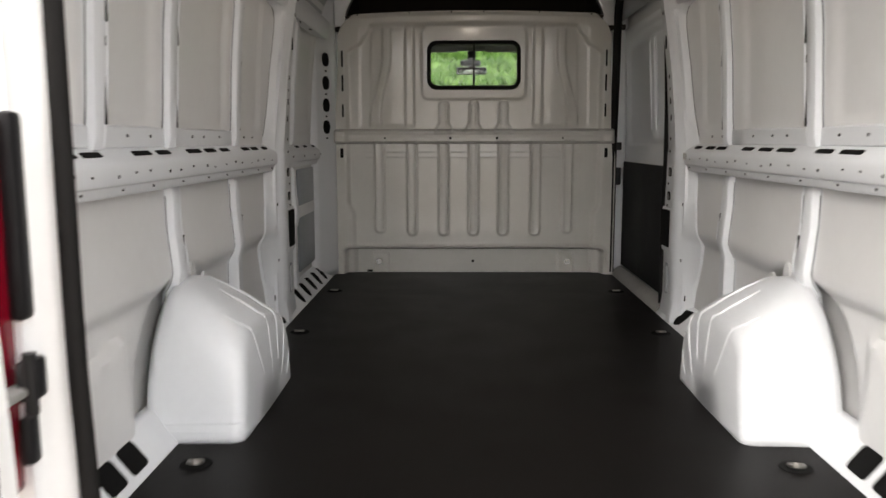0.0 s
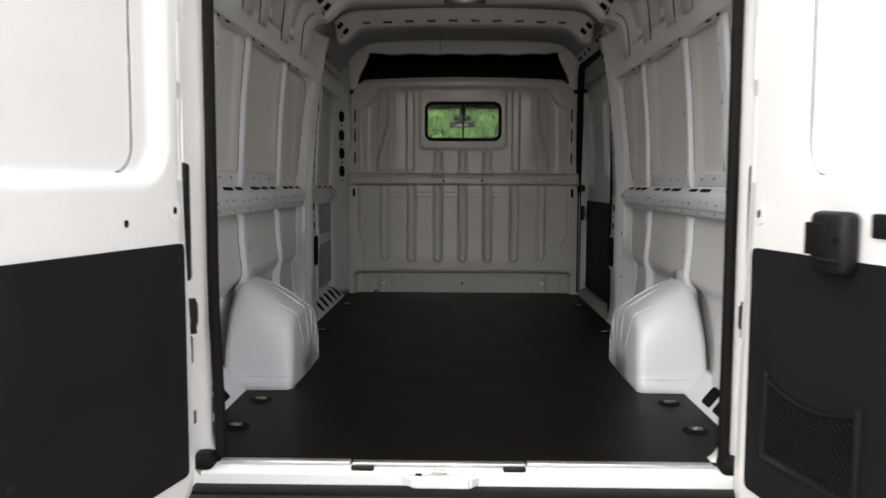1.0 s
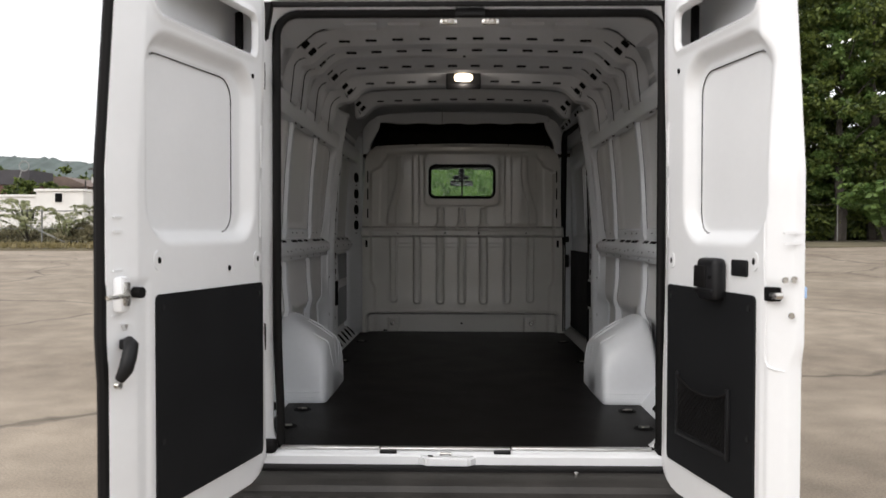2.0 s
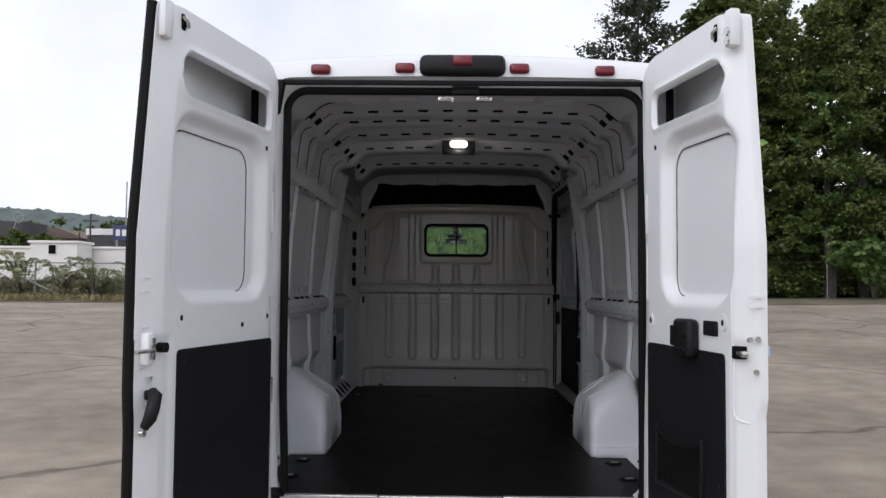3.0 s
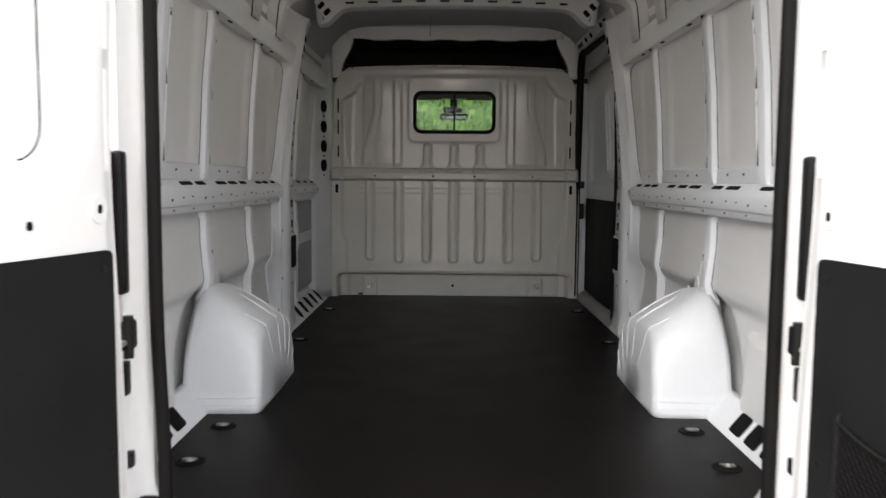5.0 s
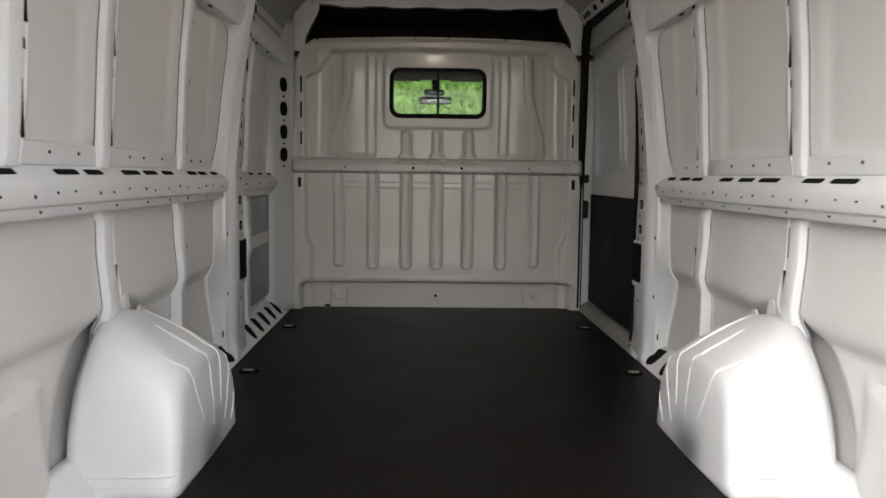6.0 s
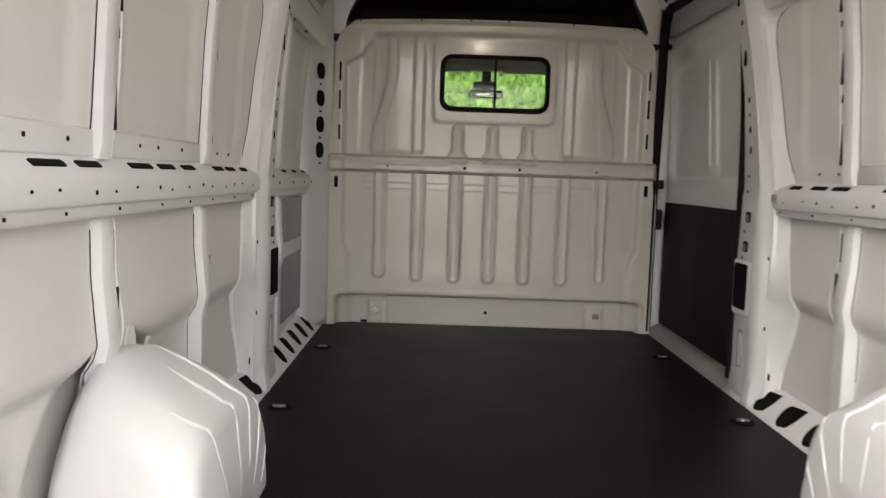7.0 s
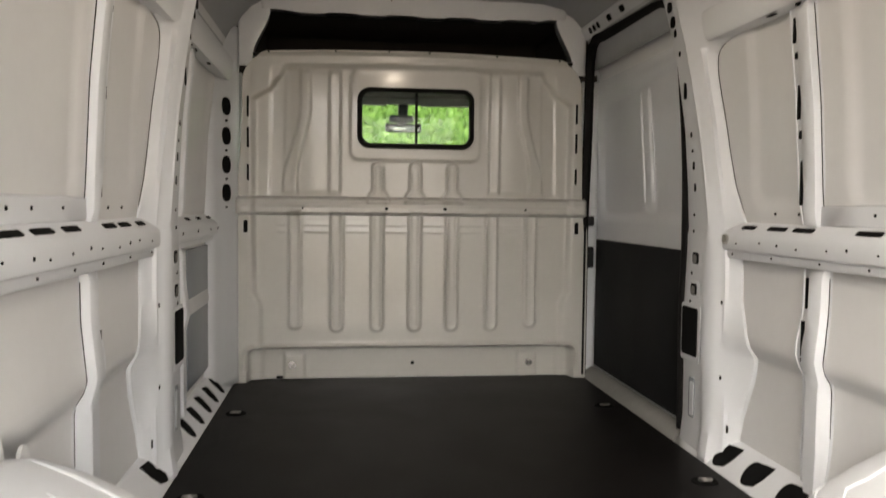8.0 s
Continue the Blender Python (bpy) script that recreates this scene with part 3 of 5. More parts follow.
    return out + [pts[-1]]


# lower face of a bow: a leg up the side, a ledge, a slanting corner, then nearly flat across
BOW = [(-0.874, 2.09), (-0.843, 2.252), (-0.831, 2.281), (-0.776, 2.281), (-0.700, 2.356), (-0.645, 2.374), (-0.3, 2.386), (0, 2.389)]
BOW = BOW + [(-x, z) for x, z in BOW[-2::-1]]


def roof_bow(y, zc, half=0.045, slots=10, tuck=1.0, legs=True):
    """A pressed bow under the roof: a flat lip below, slotted flanks sloping up to the skin."""
    line = BOW if legs else BOW[2:-2]
    path = filleted([(x * (tuck if abs(x) < 0.84 else 1), z) for x, z in line], 0.03)
    # across: (share of half, share of depth)
    sec = ((-2.5, 1.0), (-2.42, 0.93), (-1.34, 0.16), (-1.12, 0.04), (-1.0, 0.0), (1.0, 0.0), (1.12, 0.04), (1.5, 0.9), (1.6, 1.0))
    shift = zc - 2.389

    def at(p, t, s):
        nrm = Vector((-t.z, 0, t.x))
        k = smoothstep(2.12, 2.30, p.z)
        corner = smoothstep(0.60, 0.70, abs(p.x)) * smoothstep(0.86, 0.80, abs(p.x))
        deep = (0.045 + 0.04 * k + 0.03 * corner)
        wide = 0.45 + 0.55 * k
        q = p + nrm * deep * s[1]
        return Vector((q.x, y + (s[0] if abs(s[0]) <= 1 else math.copysign(1 + (abs(s[0]) - 1) * wide, s[0])) * half, q.z + shift * k))

    def way(i):
        return (path[min(len(path) - 1, i + 1)] - path[max(0, i - 1)]).normalized()
    bow = part("roof_bow", sheet(lambda i, s: at(path[i], way(i), s), list(range(len(path))), sec), BOW_SHADED, van, "white steel roof bow punched with slots", thick=0.002, smooth=24)
    flat = Vector((1, 0, 0))
    lean = (at(Vector((0, 0, 2.389)), flat, (-2.42, 0.93)) - at(Vector((0, 0, 2.389)), flat, (-1.34, 0.16))).normalized()
    for k in range(slots):
        x = (k - (slots - 1) / 2) * 0.135
        z = 2.389 - 0.003 * (x / 0.3) ** 2 if abs(x) < 0.3 else 2.386 - 0.012 * (abs(x) - 0.3) / 0.345
        c = at(Vector((x, 0, z)), flat, (-1.44, 0.235))
        plate("slot", bow, c - Vector((0, 0.001, 0.001)), flat, lean, 0.056, 0.012, 0.004, deep=0.003)
    for sg in (-1, 1):
        d = Vector((0.076, 0, 0.075)).normalized()
        for share in (0.33, 0.70):
            f = -1.34 - 1.08 * (share - 0.16) / 0.77
            p = Vector((-0.742 * tuck, 0, 2.3155))
            c, e = at(p, d, (f, share)), at(p, d, (f - 0.14, share + 0.1))
            up = (e - c).normalized()
            if sg > 0:
                c, e = Vector((-c.x, c.y, c.z)), Vector((-e.x, e.y, e.z))
                up = (e - c).normalized()
            along = Vector((d.x, 0, -d.z * sg)) if sg > 0 else d
            plate("slot", bow, c + Vector((0, -0.0015, -0.001)), along, up, 0.042, 0.026, 0.004, deep=0.004)
        if legs:
            pts = []
            for i in range(len(path) // 3 + 3):
                p = at(path[i], way(i), (-1.5, 0.28)) + Vector((0.0015, -0.002, -0.001))
                if 0.69 < abs(p.x) and not 0.765 < abs(p.x) < 0.80:
                    pts.append(Vector((p.x if sg < 0 else -p.x, p.y, p.z)))
                elif len(pts) > 1:
                    part("seam", tube(pts, 0.0026, 5), VOID, bow)
                    pts = []
            if len(pts) > 1:
                part("seam", tube(pts, 0.0026, 5), VOID, bow)
    return bow


for y, z, half, tuck, legs in ((0.65, 2.389, 0.048, 1.0, True), (0.90, 2.391, 0.04, 0.997, True), (1.325, 2.395, 0.045, 0.99, True), (1.80, 2.394, 0.048, 0.955, True), (2.46, 2.388, 0.05, 0.95, False)):
    roof_bow(y, z, half, 10, tuck, legs)

# the panel between the opening and the first bow
HEAD = (((0.85, 2.10), (0.875, 2.10)), ((0.85, 2.18), (0.852, 2.19)), ((0.845, 2.245), (0.834, 2.262)), ((0.83, 2.265), (0.822, 2.276)), ((0.795, 2.285), (0.770, 2.277)), ((0.76, 2.308), (0.745, 2.297)), ((0.72, 2.322), (0.688, 2.344)), ((0.66, 2.325), (0.652, 2.359)), ((0.3, 2.325), (0.3, 2.366)), ((0.0, 2.325), (0.0, 2.368)))
HEAD = [((-a[0], a[1]), (-b[0], b[1])) for a, b in HEAD] + list(HEAD[-2::-1])


def head_pt(i, k):
    (ax, az), (bx, bz) = HEAD[i]
    f = (0.0, 0.06, 0.95, 1.0, 1.0)[k]
    x, z = ax + (bx - ax) * f, az + (bz - az) * f
    if k == 4:
        x, z = x * (1 + 0.06 * abs(x)), z + 0.075 * smoothstep(2.2, 2.35, z)
    return (x, (-0.112, -0.095, 0.185, 0.20, 0.235)[k], z)


head = part("rear_header", sheet(head_pt, list(range(len(HEAD))), [0, 1, 2, 3, 4]), BOW_SHADED, van, "white pressed header panel over the rear opening", thick=0.002, smooth=20)
for sg in (-1, 1):
    edge = [Vector((sg * x, 0.196, z - 0.003)) for x, z in ((0.77, 2.276), (0.757, 2.287), (0.735, 2.307), (0.70, 2.336), (0.685, 2.346), (0.655, 2.358), (0.62, 2.361))]
    part("seam", tube(edge, [0.003, 0.004, 0.004, 0.0045, 0.0045, 0.004, 0.001], 6), VOID, head)
for x in (-0.46, -0.27, 0.27, 0.46):
    z = 2.3445
    part("pressing", prism([(x - 0.07, 0.03), (x + 0.07, 0.03), (x + 0.065, 0.12), (x - 0.065, 0.12)], "z", z - 0.012, z - 0.002), BOW_SHADED, head)

lamp_bm = box(-0.112, 0.112, -0.028, 0.03, -0.052, 0.052, 0.01)
lamp_turn = Matrix.Translation((0, 1.70, 2.412)) @ Matrix.Rotation(radians(-28), 4, "X")
lamp_bm.transform(lamp_turn)
lamp = part("cargo_lamp", lamp_bm, PLASTIC, van, "lit cargo lamp in a black housing")
lens_bm = prism(rrect(0.12, 0.058, 0.024, 6), "y", -0.036, -0.02)
bmesh.ops.bevel(lens_bm, geom=[e for e in lens_bm.edges if all(v.co.y < -0.03 for v in e.verts)], offset=0.006, segments=3, affect="EDGES")
lens_bm.transform(lamp_turn)
part("lens", lens_bm, GLOW, lamp, "glowing warm white lens")
bulb = new("cargo_lamp_light", bpy.data.lights.new("cargo_lamp_light", "POINT"))
bulb.data.shadow_soft_size = 0.035
bulb.data.energy, bulb.data.color = 1.7, (1.0, 0.9, 0.78)
bulb.location = (0, 1.635, 2.36)
for x, y, z in ((0.0, 0.90, 2.3885), (0.0, 0.885, 2.3885)):
    plate("bolt_hole", lamp, (x, y, z), (1, 0, 0), (0, -1, 0), 0.016, 0.016, 0.007)


# wheel arches
def wheel_arch(sx):
    """A boxy pressed arch: a flat inner face, tight shoulders, a crown that climbs to the wall and rounds off there."""
    xs = (0.7085, 0.7105, 0.712, 0.715, 0.722, 0.734, 0.75, 0.80, 0.86, 0.93, 0.968, 0.99)
    ay = (0.0, 0.16, 0.288, 0.306, 0.319, 0.327, 0.330, 0.331, 0.333, 0.336, 0.339, 0.347)
    hz = (0.0, 0.15, 0.272, 0.290, 0.304, 0.316, 0.329, 0.358, 0.396, 0.434, 0.436, 0.405)
    ex = (0.40, 0.40, 0.40, 0.40, 0.40, 0.40, 0.405, 0.42, 0.45, 0.53, 0.60, 0.68)
    yc, n = 0.951, 64

    def at(t, k):
        th = math.pi * t
        c, s = math.cos(th), math.sin(th)
        py = math.copysign(abs(c) ** ex[k], c)
        pz = max(0.0, s) ** ex[k]
        z = 0.547 + hz[k] * pz * (1 - 0.10 * max(0, -py) * (k > 1))
        lean = 0.045 * (z - 0.547) / 0.33
        y = yc - ay[k] * py + (lean if py > 0 else -0.8 * lean) * min(1, abs(py) * 1.2)
        if k >= 2 and z < 0.612:
            y -= 0.007 * math.copysign(1, py) * smoothstep(0.612, 0.602, z)
        return (sx * (xs[k] + 0.02 * max(0, (z - 0.7) / 0.2) * (1 if 0 < k < 7 else 0)), y, z)
    arch = part("wheel_arch", sheet(at, [0.5 - 0.5 * math.cos(math.pi * i / n) for i in range(n + 1)], list(range(len(xs)))), INNER, van, "rounded white steel wheel arch", thick=0.002, smooth=60)

    def top_at(y, k):
        best = min((abs(at(i / 900, k)[1] - y) + (0 if at(i / 900, k)[2] > 0.75 else 1), i) for i in range(901))
        return Vector(at(best[1] / 900, k))
    # pressed ridges over the crown and down the inner face, fanning out
    for y0, y1, zl, ks in ((0.80, 0.88, 0.67, 7), (0.97, 0.97, 0.595, 8), (1.10, 1.05, 0.67, 9), (1.20, 1.085, 0.605, 5), (1.262, 1.18, 0.59, 3)):
        top = top_at(y0, 4)
        pts = [top_at(y0 - 0.012 * (k - 4), k) + Vector((-sx * 0.001, 0, 0.001)) for k in range(ks, 3, -1)]
        if y0 > 1.21:
            pts, top = [], Vector((sx * 0.72, 1.25, 0.69))
        for q in (0.12, 0.3, 0.5, 0.7, 0.85, 1.0):
            z = top.z - 0.012 + (zl - top.z) * q
            pts.append(Vector((sx * (0.7128 + 0.02 * max(0, (z - 0.7) / 0.2)), top.y + (y1 - top.y) * q, z)))
        part("ridge", tube(pts, [0.001] + [0.0048] * (len(pts) - 2) + [0.001], 7), INNER, arch)
    for zz, r in ((0.607, 0.003), (0.583, 0.0022)):
        line = []
        for k in range(3, 11):
            t = min(range(1, 60), key=lambda i: abs(at(i / 1200, k)[2] - zz)) / 1200
            p = Vector(at(t, k))
            line.append((p.x, p.y - 0.0005, zz))
        part("skirt_crease", tube(line, r, 5), INNER, arch)
    for y, h in ((0.93, 0.05), (1.0, 0.06), (1.12, 0.045)):
        q = top_at(y, 10)
        tab = prism([(y - 0.03, q.z - 0.03), (y - 0.02, q.z + h * 0.55), (y - 0.008, q.z + h * 0.8), (y + 0.01, q.z + h * 0.72), (y + 0.022, q.z + h * 0.3), (y + 0.03, q.z - 0.03)], "x", sx * 0.968, sx * 0.976)
        part("tab", tab, SKIN, arch)
    return arch


wheel_arch(-1)
wheel_arch(1)

# partition behind the seats
PZ0, PZ1 = 0.553, 2.185


def part_w(z):
    q = max(0.0, z - 2.035)
    return 0.90 - 0.048 * smoothstep(1.2, 1.95, z) - (0.155 - math.sqrt(max(0.0, 0.155 ** 2 - q * q)))


def ridge(d, half, soft=0.012):
    return smoothstep(half + soft, half - 0.002, abs(d))


def partition_y(x, z):
    ax = abs(x)
    y = 3.545 - 0.02 * smoothstep(1.45, 2.1, z)
    # the flange stands proud round a recessed field whose upper corners are notched, with gussets low down
    side = 0.806 - 0.10 * smoothstep(1.95, 2.03, z) - 0.05 * smoothstep(2.03, 2.10, z) - 0.035 * smoothstep(1.02, 0.93, z)
    field = smoothstep(side + 0.012, side - 0.022, ax) * smoothstep(2.135, 2.10, z)
    y -= 0.026 * (1 - field)
    # the foot of the field leans into the hold
    y -= 0.005 * smoothstep(0.96, 0.80, z) * field
    # kick channel along the floor, bolted at two bosses
    d = rr_dist(x, z, 0.0, 0.6, 1.664, 0.235, 0.03)
    y += 0.075 * smoothstep(0.008, -0.012, d)
    y -= 0.014 * math.exp(-((d - 0.014) / 0.010) ** 2) * smoothstep(0.6, 0.65, z)
    if z < 0.69:
        y -= 0.012 * smoothstep(0.055, 0.045, abs(ax - 0.605)) * smoothstep(0.69, 0.675, z)
    # the stiffening bar
    bar = smoothstep(1.392, 1.406, z) * smoothstep(1.486, 1.472, z) * smoothstep(0.9, 0.86, ax)
    y -= 0.05 * bar
    y += 0.006 * bar * smoothstep(0.012, 0.004, abs(z - 1.446))
    # long ribs below
    for c in (-0.6, -0.392, -0.19, 0.0, 0.19, 0.395, 0.6):
        if abs(x - c) < 0.06 and 0.75 < z < 1.41:
            d = rr_dist(x, z, c, 1.14, 0.064, 0.67 - (0.03 if abs(c) > 0.5 else 0), 0.03)
            y -= 0.012 * smoothstep(0.006, -0.006, d)
            y += 0.006 * smoothstep(-0.011, -0.019, d)
    # two shallow folds run across under the bar, stopping at the ribs; their upper facets catch the sky
    if 1.28 < z < 1.39 and ax < 0.70:
        clear = min(abs(x - c) for c in (-0.6, -0.392, -0.19, 0.0, 0.19, 0.395, 0.6))
        for c in (1.366, 1.332):
            fall = min(max(0.0, (c - z) / 0.021), max(0.0, 1 - (c - 0.021 - z) / 0.010))
            y -= 0.0027 * min(1.0, fall) * smoothstep(0.034, 0.042, clear) * smoothstep(0.70, 0.67, ax)
    # short ribs above
    for c in (-0.188, 0.0, 0.188):
        if abs(x - c) < 0.07 and 1.46 < z < 1.7:
            w = 0.056 + 0.05 * smoothstep(1.525, 1.48, z)
            d = rr_dist(x, z, c, 1.54, w, 0.24, 0.027)
            y -= 0.012 * smoothstep(0.006, -0.006, d)
            y += 0.006 * smoothstep(-0.010, -0.018, d)
    if z > 1.48:
        up = smoothstep(1.49, 1.52, z) * smoothstep(2.125, 2.08, z)
        for s in (-1, 1):
            c1 = s * (0.405 - 0.004 * (z - 1.5))
            y -= 0.012 * up * ridge(x - c1, 0.022)
            c2 = s * (0.622 - 0.075 * smoothstep(1.55, 1.95, z))
            y -= 0.012 * up * ridge(x - c2, 0.02 + 0.03 * smoothstep(1.75, 1.5, z) * 0.4)
            c3 = s * (0.70 - 0.02 * z + 0.02)
            y += 0.004 * up * ridge(x - c3, 0.03)
        d = rr_dist(x, z, 0.0, 1.89, 0.66, 0.44, 0.05)
        y -= 0.006 * smoothstep(0.006, -0.008, d)
        if 0.40 < ax < 0.62:
            y -= 0.007 * up * math.sin(math.pi * (ax - 0.40) / 0.22)
        y -= 0.03 * smoothstep(2.165, 2.18, z)
    return y


WX0, WX1, WZ0, WZ1 = -0.294, 0.294, 1.73, 2.03
WCX, WCZ, WW, WH = 0.0, 1.88, 0.588, 0.302


def partition():
    def fn(s, z):
        w = part_w(z)
        x = s * w
        return (x, partition_y(x, z), z + 0.02 * (1 - (x / 0.75) ** 2) * smoothstep(2.0, 2.185, z))
    bm = sheet(fn, span(-1, 1, 0.0085), span(PZ0, 1.285, 0.0085) + span(1.288, 1.388, 0.0036) + span(1.392, PZ1, 0.0085), lambda s, z: rr_dist(s * part_w(z), z, WCX, WCZ, WW - 0.04, WH - 0.04, 0.05) < 0)
    p = part("partition", bm, PART, van, "grey steel cab partition with pressed ribs", thick=0.003, smooth=60)
    # rubber framed sliding window
    bm = bmesh.new()
    loops = []
    for w, h, r, y in ((WW, WH, 0.062, 3.512), (WW - 0.006, WH - 0.006, 0.06, 3.488), (WW - 0.035, WH - 0.035, 0.05, 3.482), (WW - 0.05, WH - 0.05, 0.043, 3.49), (WW - 0.05, WH - 0.05, 0.043, 3.53)):
        loops.append([bm.verts.new((WCX + a, y, WCZ + b)) for a, b in rrect(w, h, r, 7)])
    for a, b in zip(loops, loops[1:]):
        for k in range(len(a)):
            bm.faces.new((a[k], a[(k + 1) % len(a)], b[(k + 1) % len(a)], b[k]))
    wf = part("window_frame", bm, RUBBER, p, "black rubber window frame")
    part("mullion", box(-0.006, 0.006, 3.495, 3.515, WCZ - 0.127, WCZ + 0.127, 0.002), RUBBER, p)
    for x0, x1, y in ((-0.272, 0.002, 3.512), (-0.002, 0.272, 3.502)):
        pane = part("pane", prism([(x0, y), (x1, y), (x1, y + 0.003), (x0, y + 0.003)], "z", WCZ - 0.127, WCZ + 0.127), GLASS, p, "clear sliding window pane")
        pane.visible_shadow = False
    for x in (-0.147, 0.147):
        plate("bolt_hole", p, (x, 3.4824, 1.428), (1, 0, 0), (0, 0, 1), 0.017, 0.017, 0.008)
    for x in (-0.56, 0.56):
        plate("bolt_hole", p, (x, 3.4824, 1.428), (1, 0, 0), (0, 0, 1), 0.011, 0.011, 0.005)
    for x in (-0.617, 0.617):
        plate("bolt_head", p, (x, 3.602, 0.625), (1, 0, 0), (0, 0, 1), 0.04, 0.04, 0.019, CHROME, 0.006)
        plate("bolt_head", p, (x + 0.004, 3.596, 0.624), (1, 0, 0.3), (-0.3, 0, 1), 0.014, 0.026, 0.004, CHROME, 0.012)
    plate("bolt_hole", p, (0, 3.614, 0.626), (1, 0, 0), (0, 0, 1), 0.018, 0.018, 0.008)
    plate("notch", p, (-0.68, 3.612, 0.561), (1, 0, 0), (0, 0, 1), 0.035, 0.014, 0.003)
    for s in (-1, 1):
        plate("bolt_head", p, (s * 0.86, 3.506, 1.474), (1, 0, 0), (0, 0, 1), 0.026, 0.026, 0.012, CHROME, 0.006)
        for z, h in ((1.92, 0.10), (1.77, 0.10), (1.60, 0.08)):
            plate("slot", p, (s * 0.824, 3.497, z), (1, 0, 0), (0, 0, 1), 0.011, h, 0.004)
        plate("slot", p, (s * 0.838, 3.514, 1.335), (1, 0, 0), (0, 0, 1), 0.02, 0.06, 0.004)
    for x in (-0.72, -0.4, -0.14, 0.06, 0.4, 0.72):
        plate("bolt_hole", p, (x, 3.466, 2.178 + 0.02 * (1 - (x / 0.75) ** 2)), (1, 0, 0), (0, 0, 1), 0.01, 0.008, 0.003)
    return p


partition()

# over-cab tray, lined in dark cloth, and the cab beyond the window
part("overhead_tray", box(-0.80, 0.80, 3.50, 4.45, 2.168, 2.182, 0.003), LINING, van, "dark cloth lined over-cab tray")
part("tray_back", box(-0.86, 0.86, 4.40, 4.45, 2.14, 2.52, 0.01), LINING, van)
part("tray_roof", box(-0.9, 0.9, 3.54, 4.42, 2.44, 2.47, 0.004), LINING, van)
lip = sheet(lambda x, k: (x, (3.46, 3.49, 3.505, 3.52, 3.60)[k], (2.478, 2.47, 2.43, 2.398, 2.404)[k] - (0.006 + 0.008 * smoothstep(-0.2, 0.3, math.sin(x * 21))) * (k > 2) * smoothstep(0.68, 0.6, abs(x))), span(-0.76, 0.76, 0.02), [0, 1, 2, 3, 4])
part("header_lip", lip, INNER, van, "white scalloped steel lip over the cab tray", thick=0.003)
for s in (-1, 1):
    part("tray_side", prism([(s * 0.93, 3.54), (s * 0.82, 3.54), (s * 0.82, 4.44), (s * 0.93, 4.44)], "z", 2.17, 2.46), LINING, van)
    gus = sheet(lambda z, k, s=s: (s * ((0.875, 0.86, 0.825 - 0.085 * smoothstep(2.17, 2.40, z), 0.805 - 0.085 * smoothstep(2.17, 2.40, z), 0.805 - 0.08 * smoothstep(2.17, 2.40, z))[k]), (3.53, 3.525, 3.525, 3.53, 3.60)[k], z), span(2.12, 2.48, 0.02), [0, 1, 2, 3, 4])
    part("corner_gusset", gus, INNER, van, thick=0.003)
    part("bulkhead_side", box(min(s * 0.87, s * 1.0), max(s * 0.87, s * 1.0), 3.62, 3.68, 0.5, 2.20, 0.01), INNER, van)
    part("cab_side", box(s * 0.95, s * 1.0, 3.66, 5.0, 0.5, 1.35, 0.01), CABGREY, van)
    part("cab_pillar", prism([(s * 0.93, 4.2), (s * 0.99, 4.2), (s * 0.99, 4.3), (s * 0.93, 4.3)], "z", 1.3, 2.1), CABGREY, van)
    part("side_glass", box(s * 0.985, s * 0.99, 3.7, 4.95, 1.35, 2.05), GLASS, van).visible_shadow = False
    part("sun_visor", box(min(s * 0.10, s * 0.56), max(s * 0.10, s * 0.56), 4.36, 4.39, 2.05, 2.15, 0.01), CABGREY, van, "grey cab sun visor")
part("headliner", box(-0.95, 0.95, 3.56, 4.44, 2.10, 2.13, 0.004), LINING, van)
part("dashboard", prism([(4.5, 0.9), (4.45, 1.25), (4.6, 1.36), (5.35, 1.38), (5.4, 0.9)], "x", -0.96, 0.96), CABGREY, van, "dark grey dashboard")
ws = part("windscreen", prism([(4.44, 2.10), (4.446, 2.104), (5.406, 1.384), (5.4, 1.38)], "x", -0.93, 0.93), GLASS, van, "clear cab windscreen")
ws.visible_shadow = False
mir = part("rear_view_mirror", box(-0.112, 0.112, 4.385, 4.41, 1.892, 1.948, 0.012), PLASTIC, van, "black rear-view mirror on the windscreen")
part("mirror_glass", box(-0.102, 0.102, 4.381, 4.3835, 1.899, 1.941, 0.0008), MIRROR, mir, "silvered mirror glass")
part("mirror_stem", box(-0.085, 0.07, 4.40, 4.45, 1.955, 2.00, 0.018, 3), PLASTIC, mir)
part("mirror_stem", box(-0.03, 0.03, 4.41, 4.45, 1.92, 2.09, 0.012, 3), PLASTIC, mir)
part("headliner_edge", box(-0.95, 0.95, 4.38, 4.45, 2.065, 2.12, 0.012), CABGREY, van, "grey front edge of the cab headliner")
part("bonnet", prism([(5.4, 0.55), (5.38, 1.38), (5.75, 1.15), (5.9, 0.9), (5.9, 0.5)], "x", -0.98, 0.98), WHITE, van)
part("cab_floor", box(-0.95, 0.95, 4.0, 5.45, 0.42, 0.5, 0.01), CABGREY, van)
for s in (-1, 1):
    part("cab_door", box(s * 1.0, s * 1.035, 3.9, 5.45, 0.4, 1.35, 0.02), WHITE, van)


# wheels
def wheel(x, y):
    bm = bmesh.new()
    prof = ((0.10, -0.11), (0.24, -0.115), (0.31, -0.11), (0.34, -0.085), (0.345, 0), (0.34, 0.085), (0.31, 0.11), (0.24, 0.115), (0.10, 0.11))
    n = 36
    rings = [[bm.verts.new((x + o, y + r * math.cos(k * math.tau / n), 0.345 + r * math.sin(k * math.tau / n))) for k in range(n)] for r, o in prof]
    for a, b in zip(rings, rings[1:]):
        for k in range(n):
            bm.faces.new((a[k], a[(k + 1) % n], b[(k + 1) % n], b[k]))
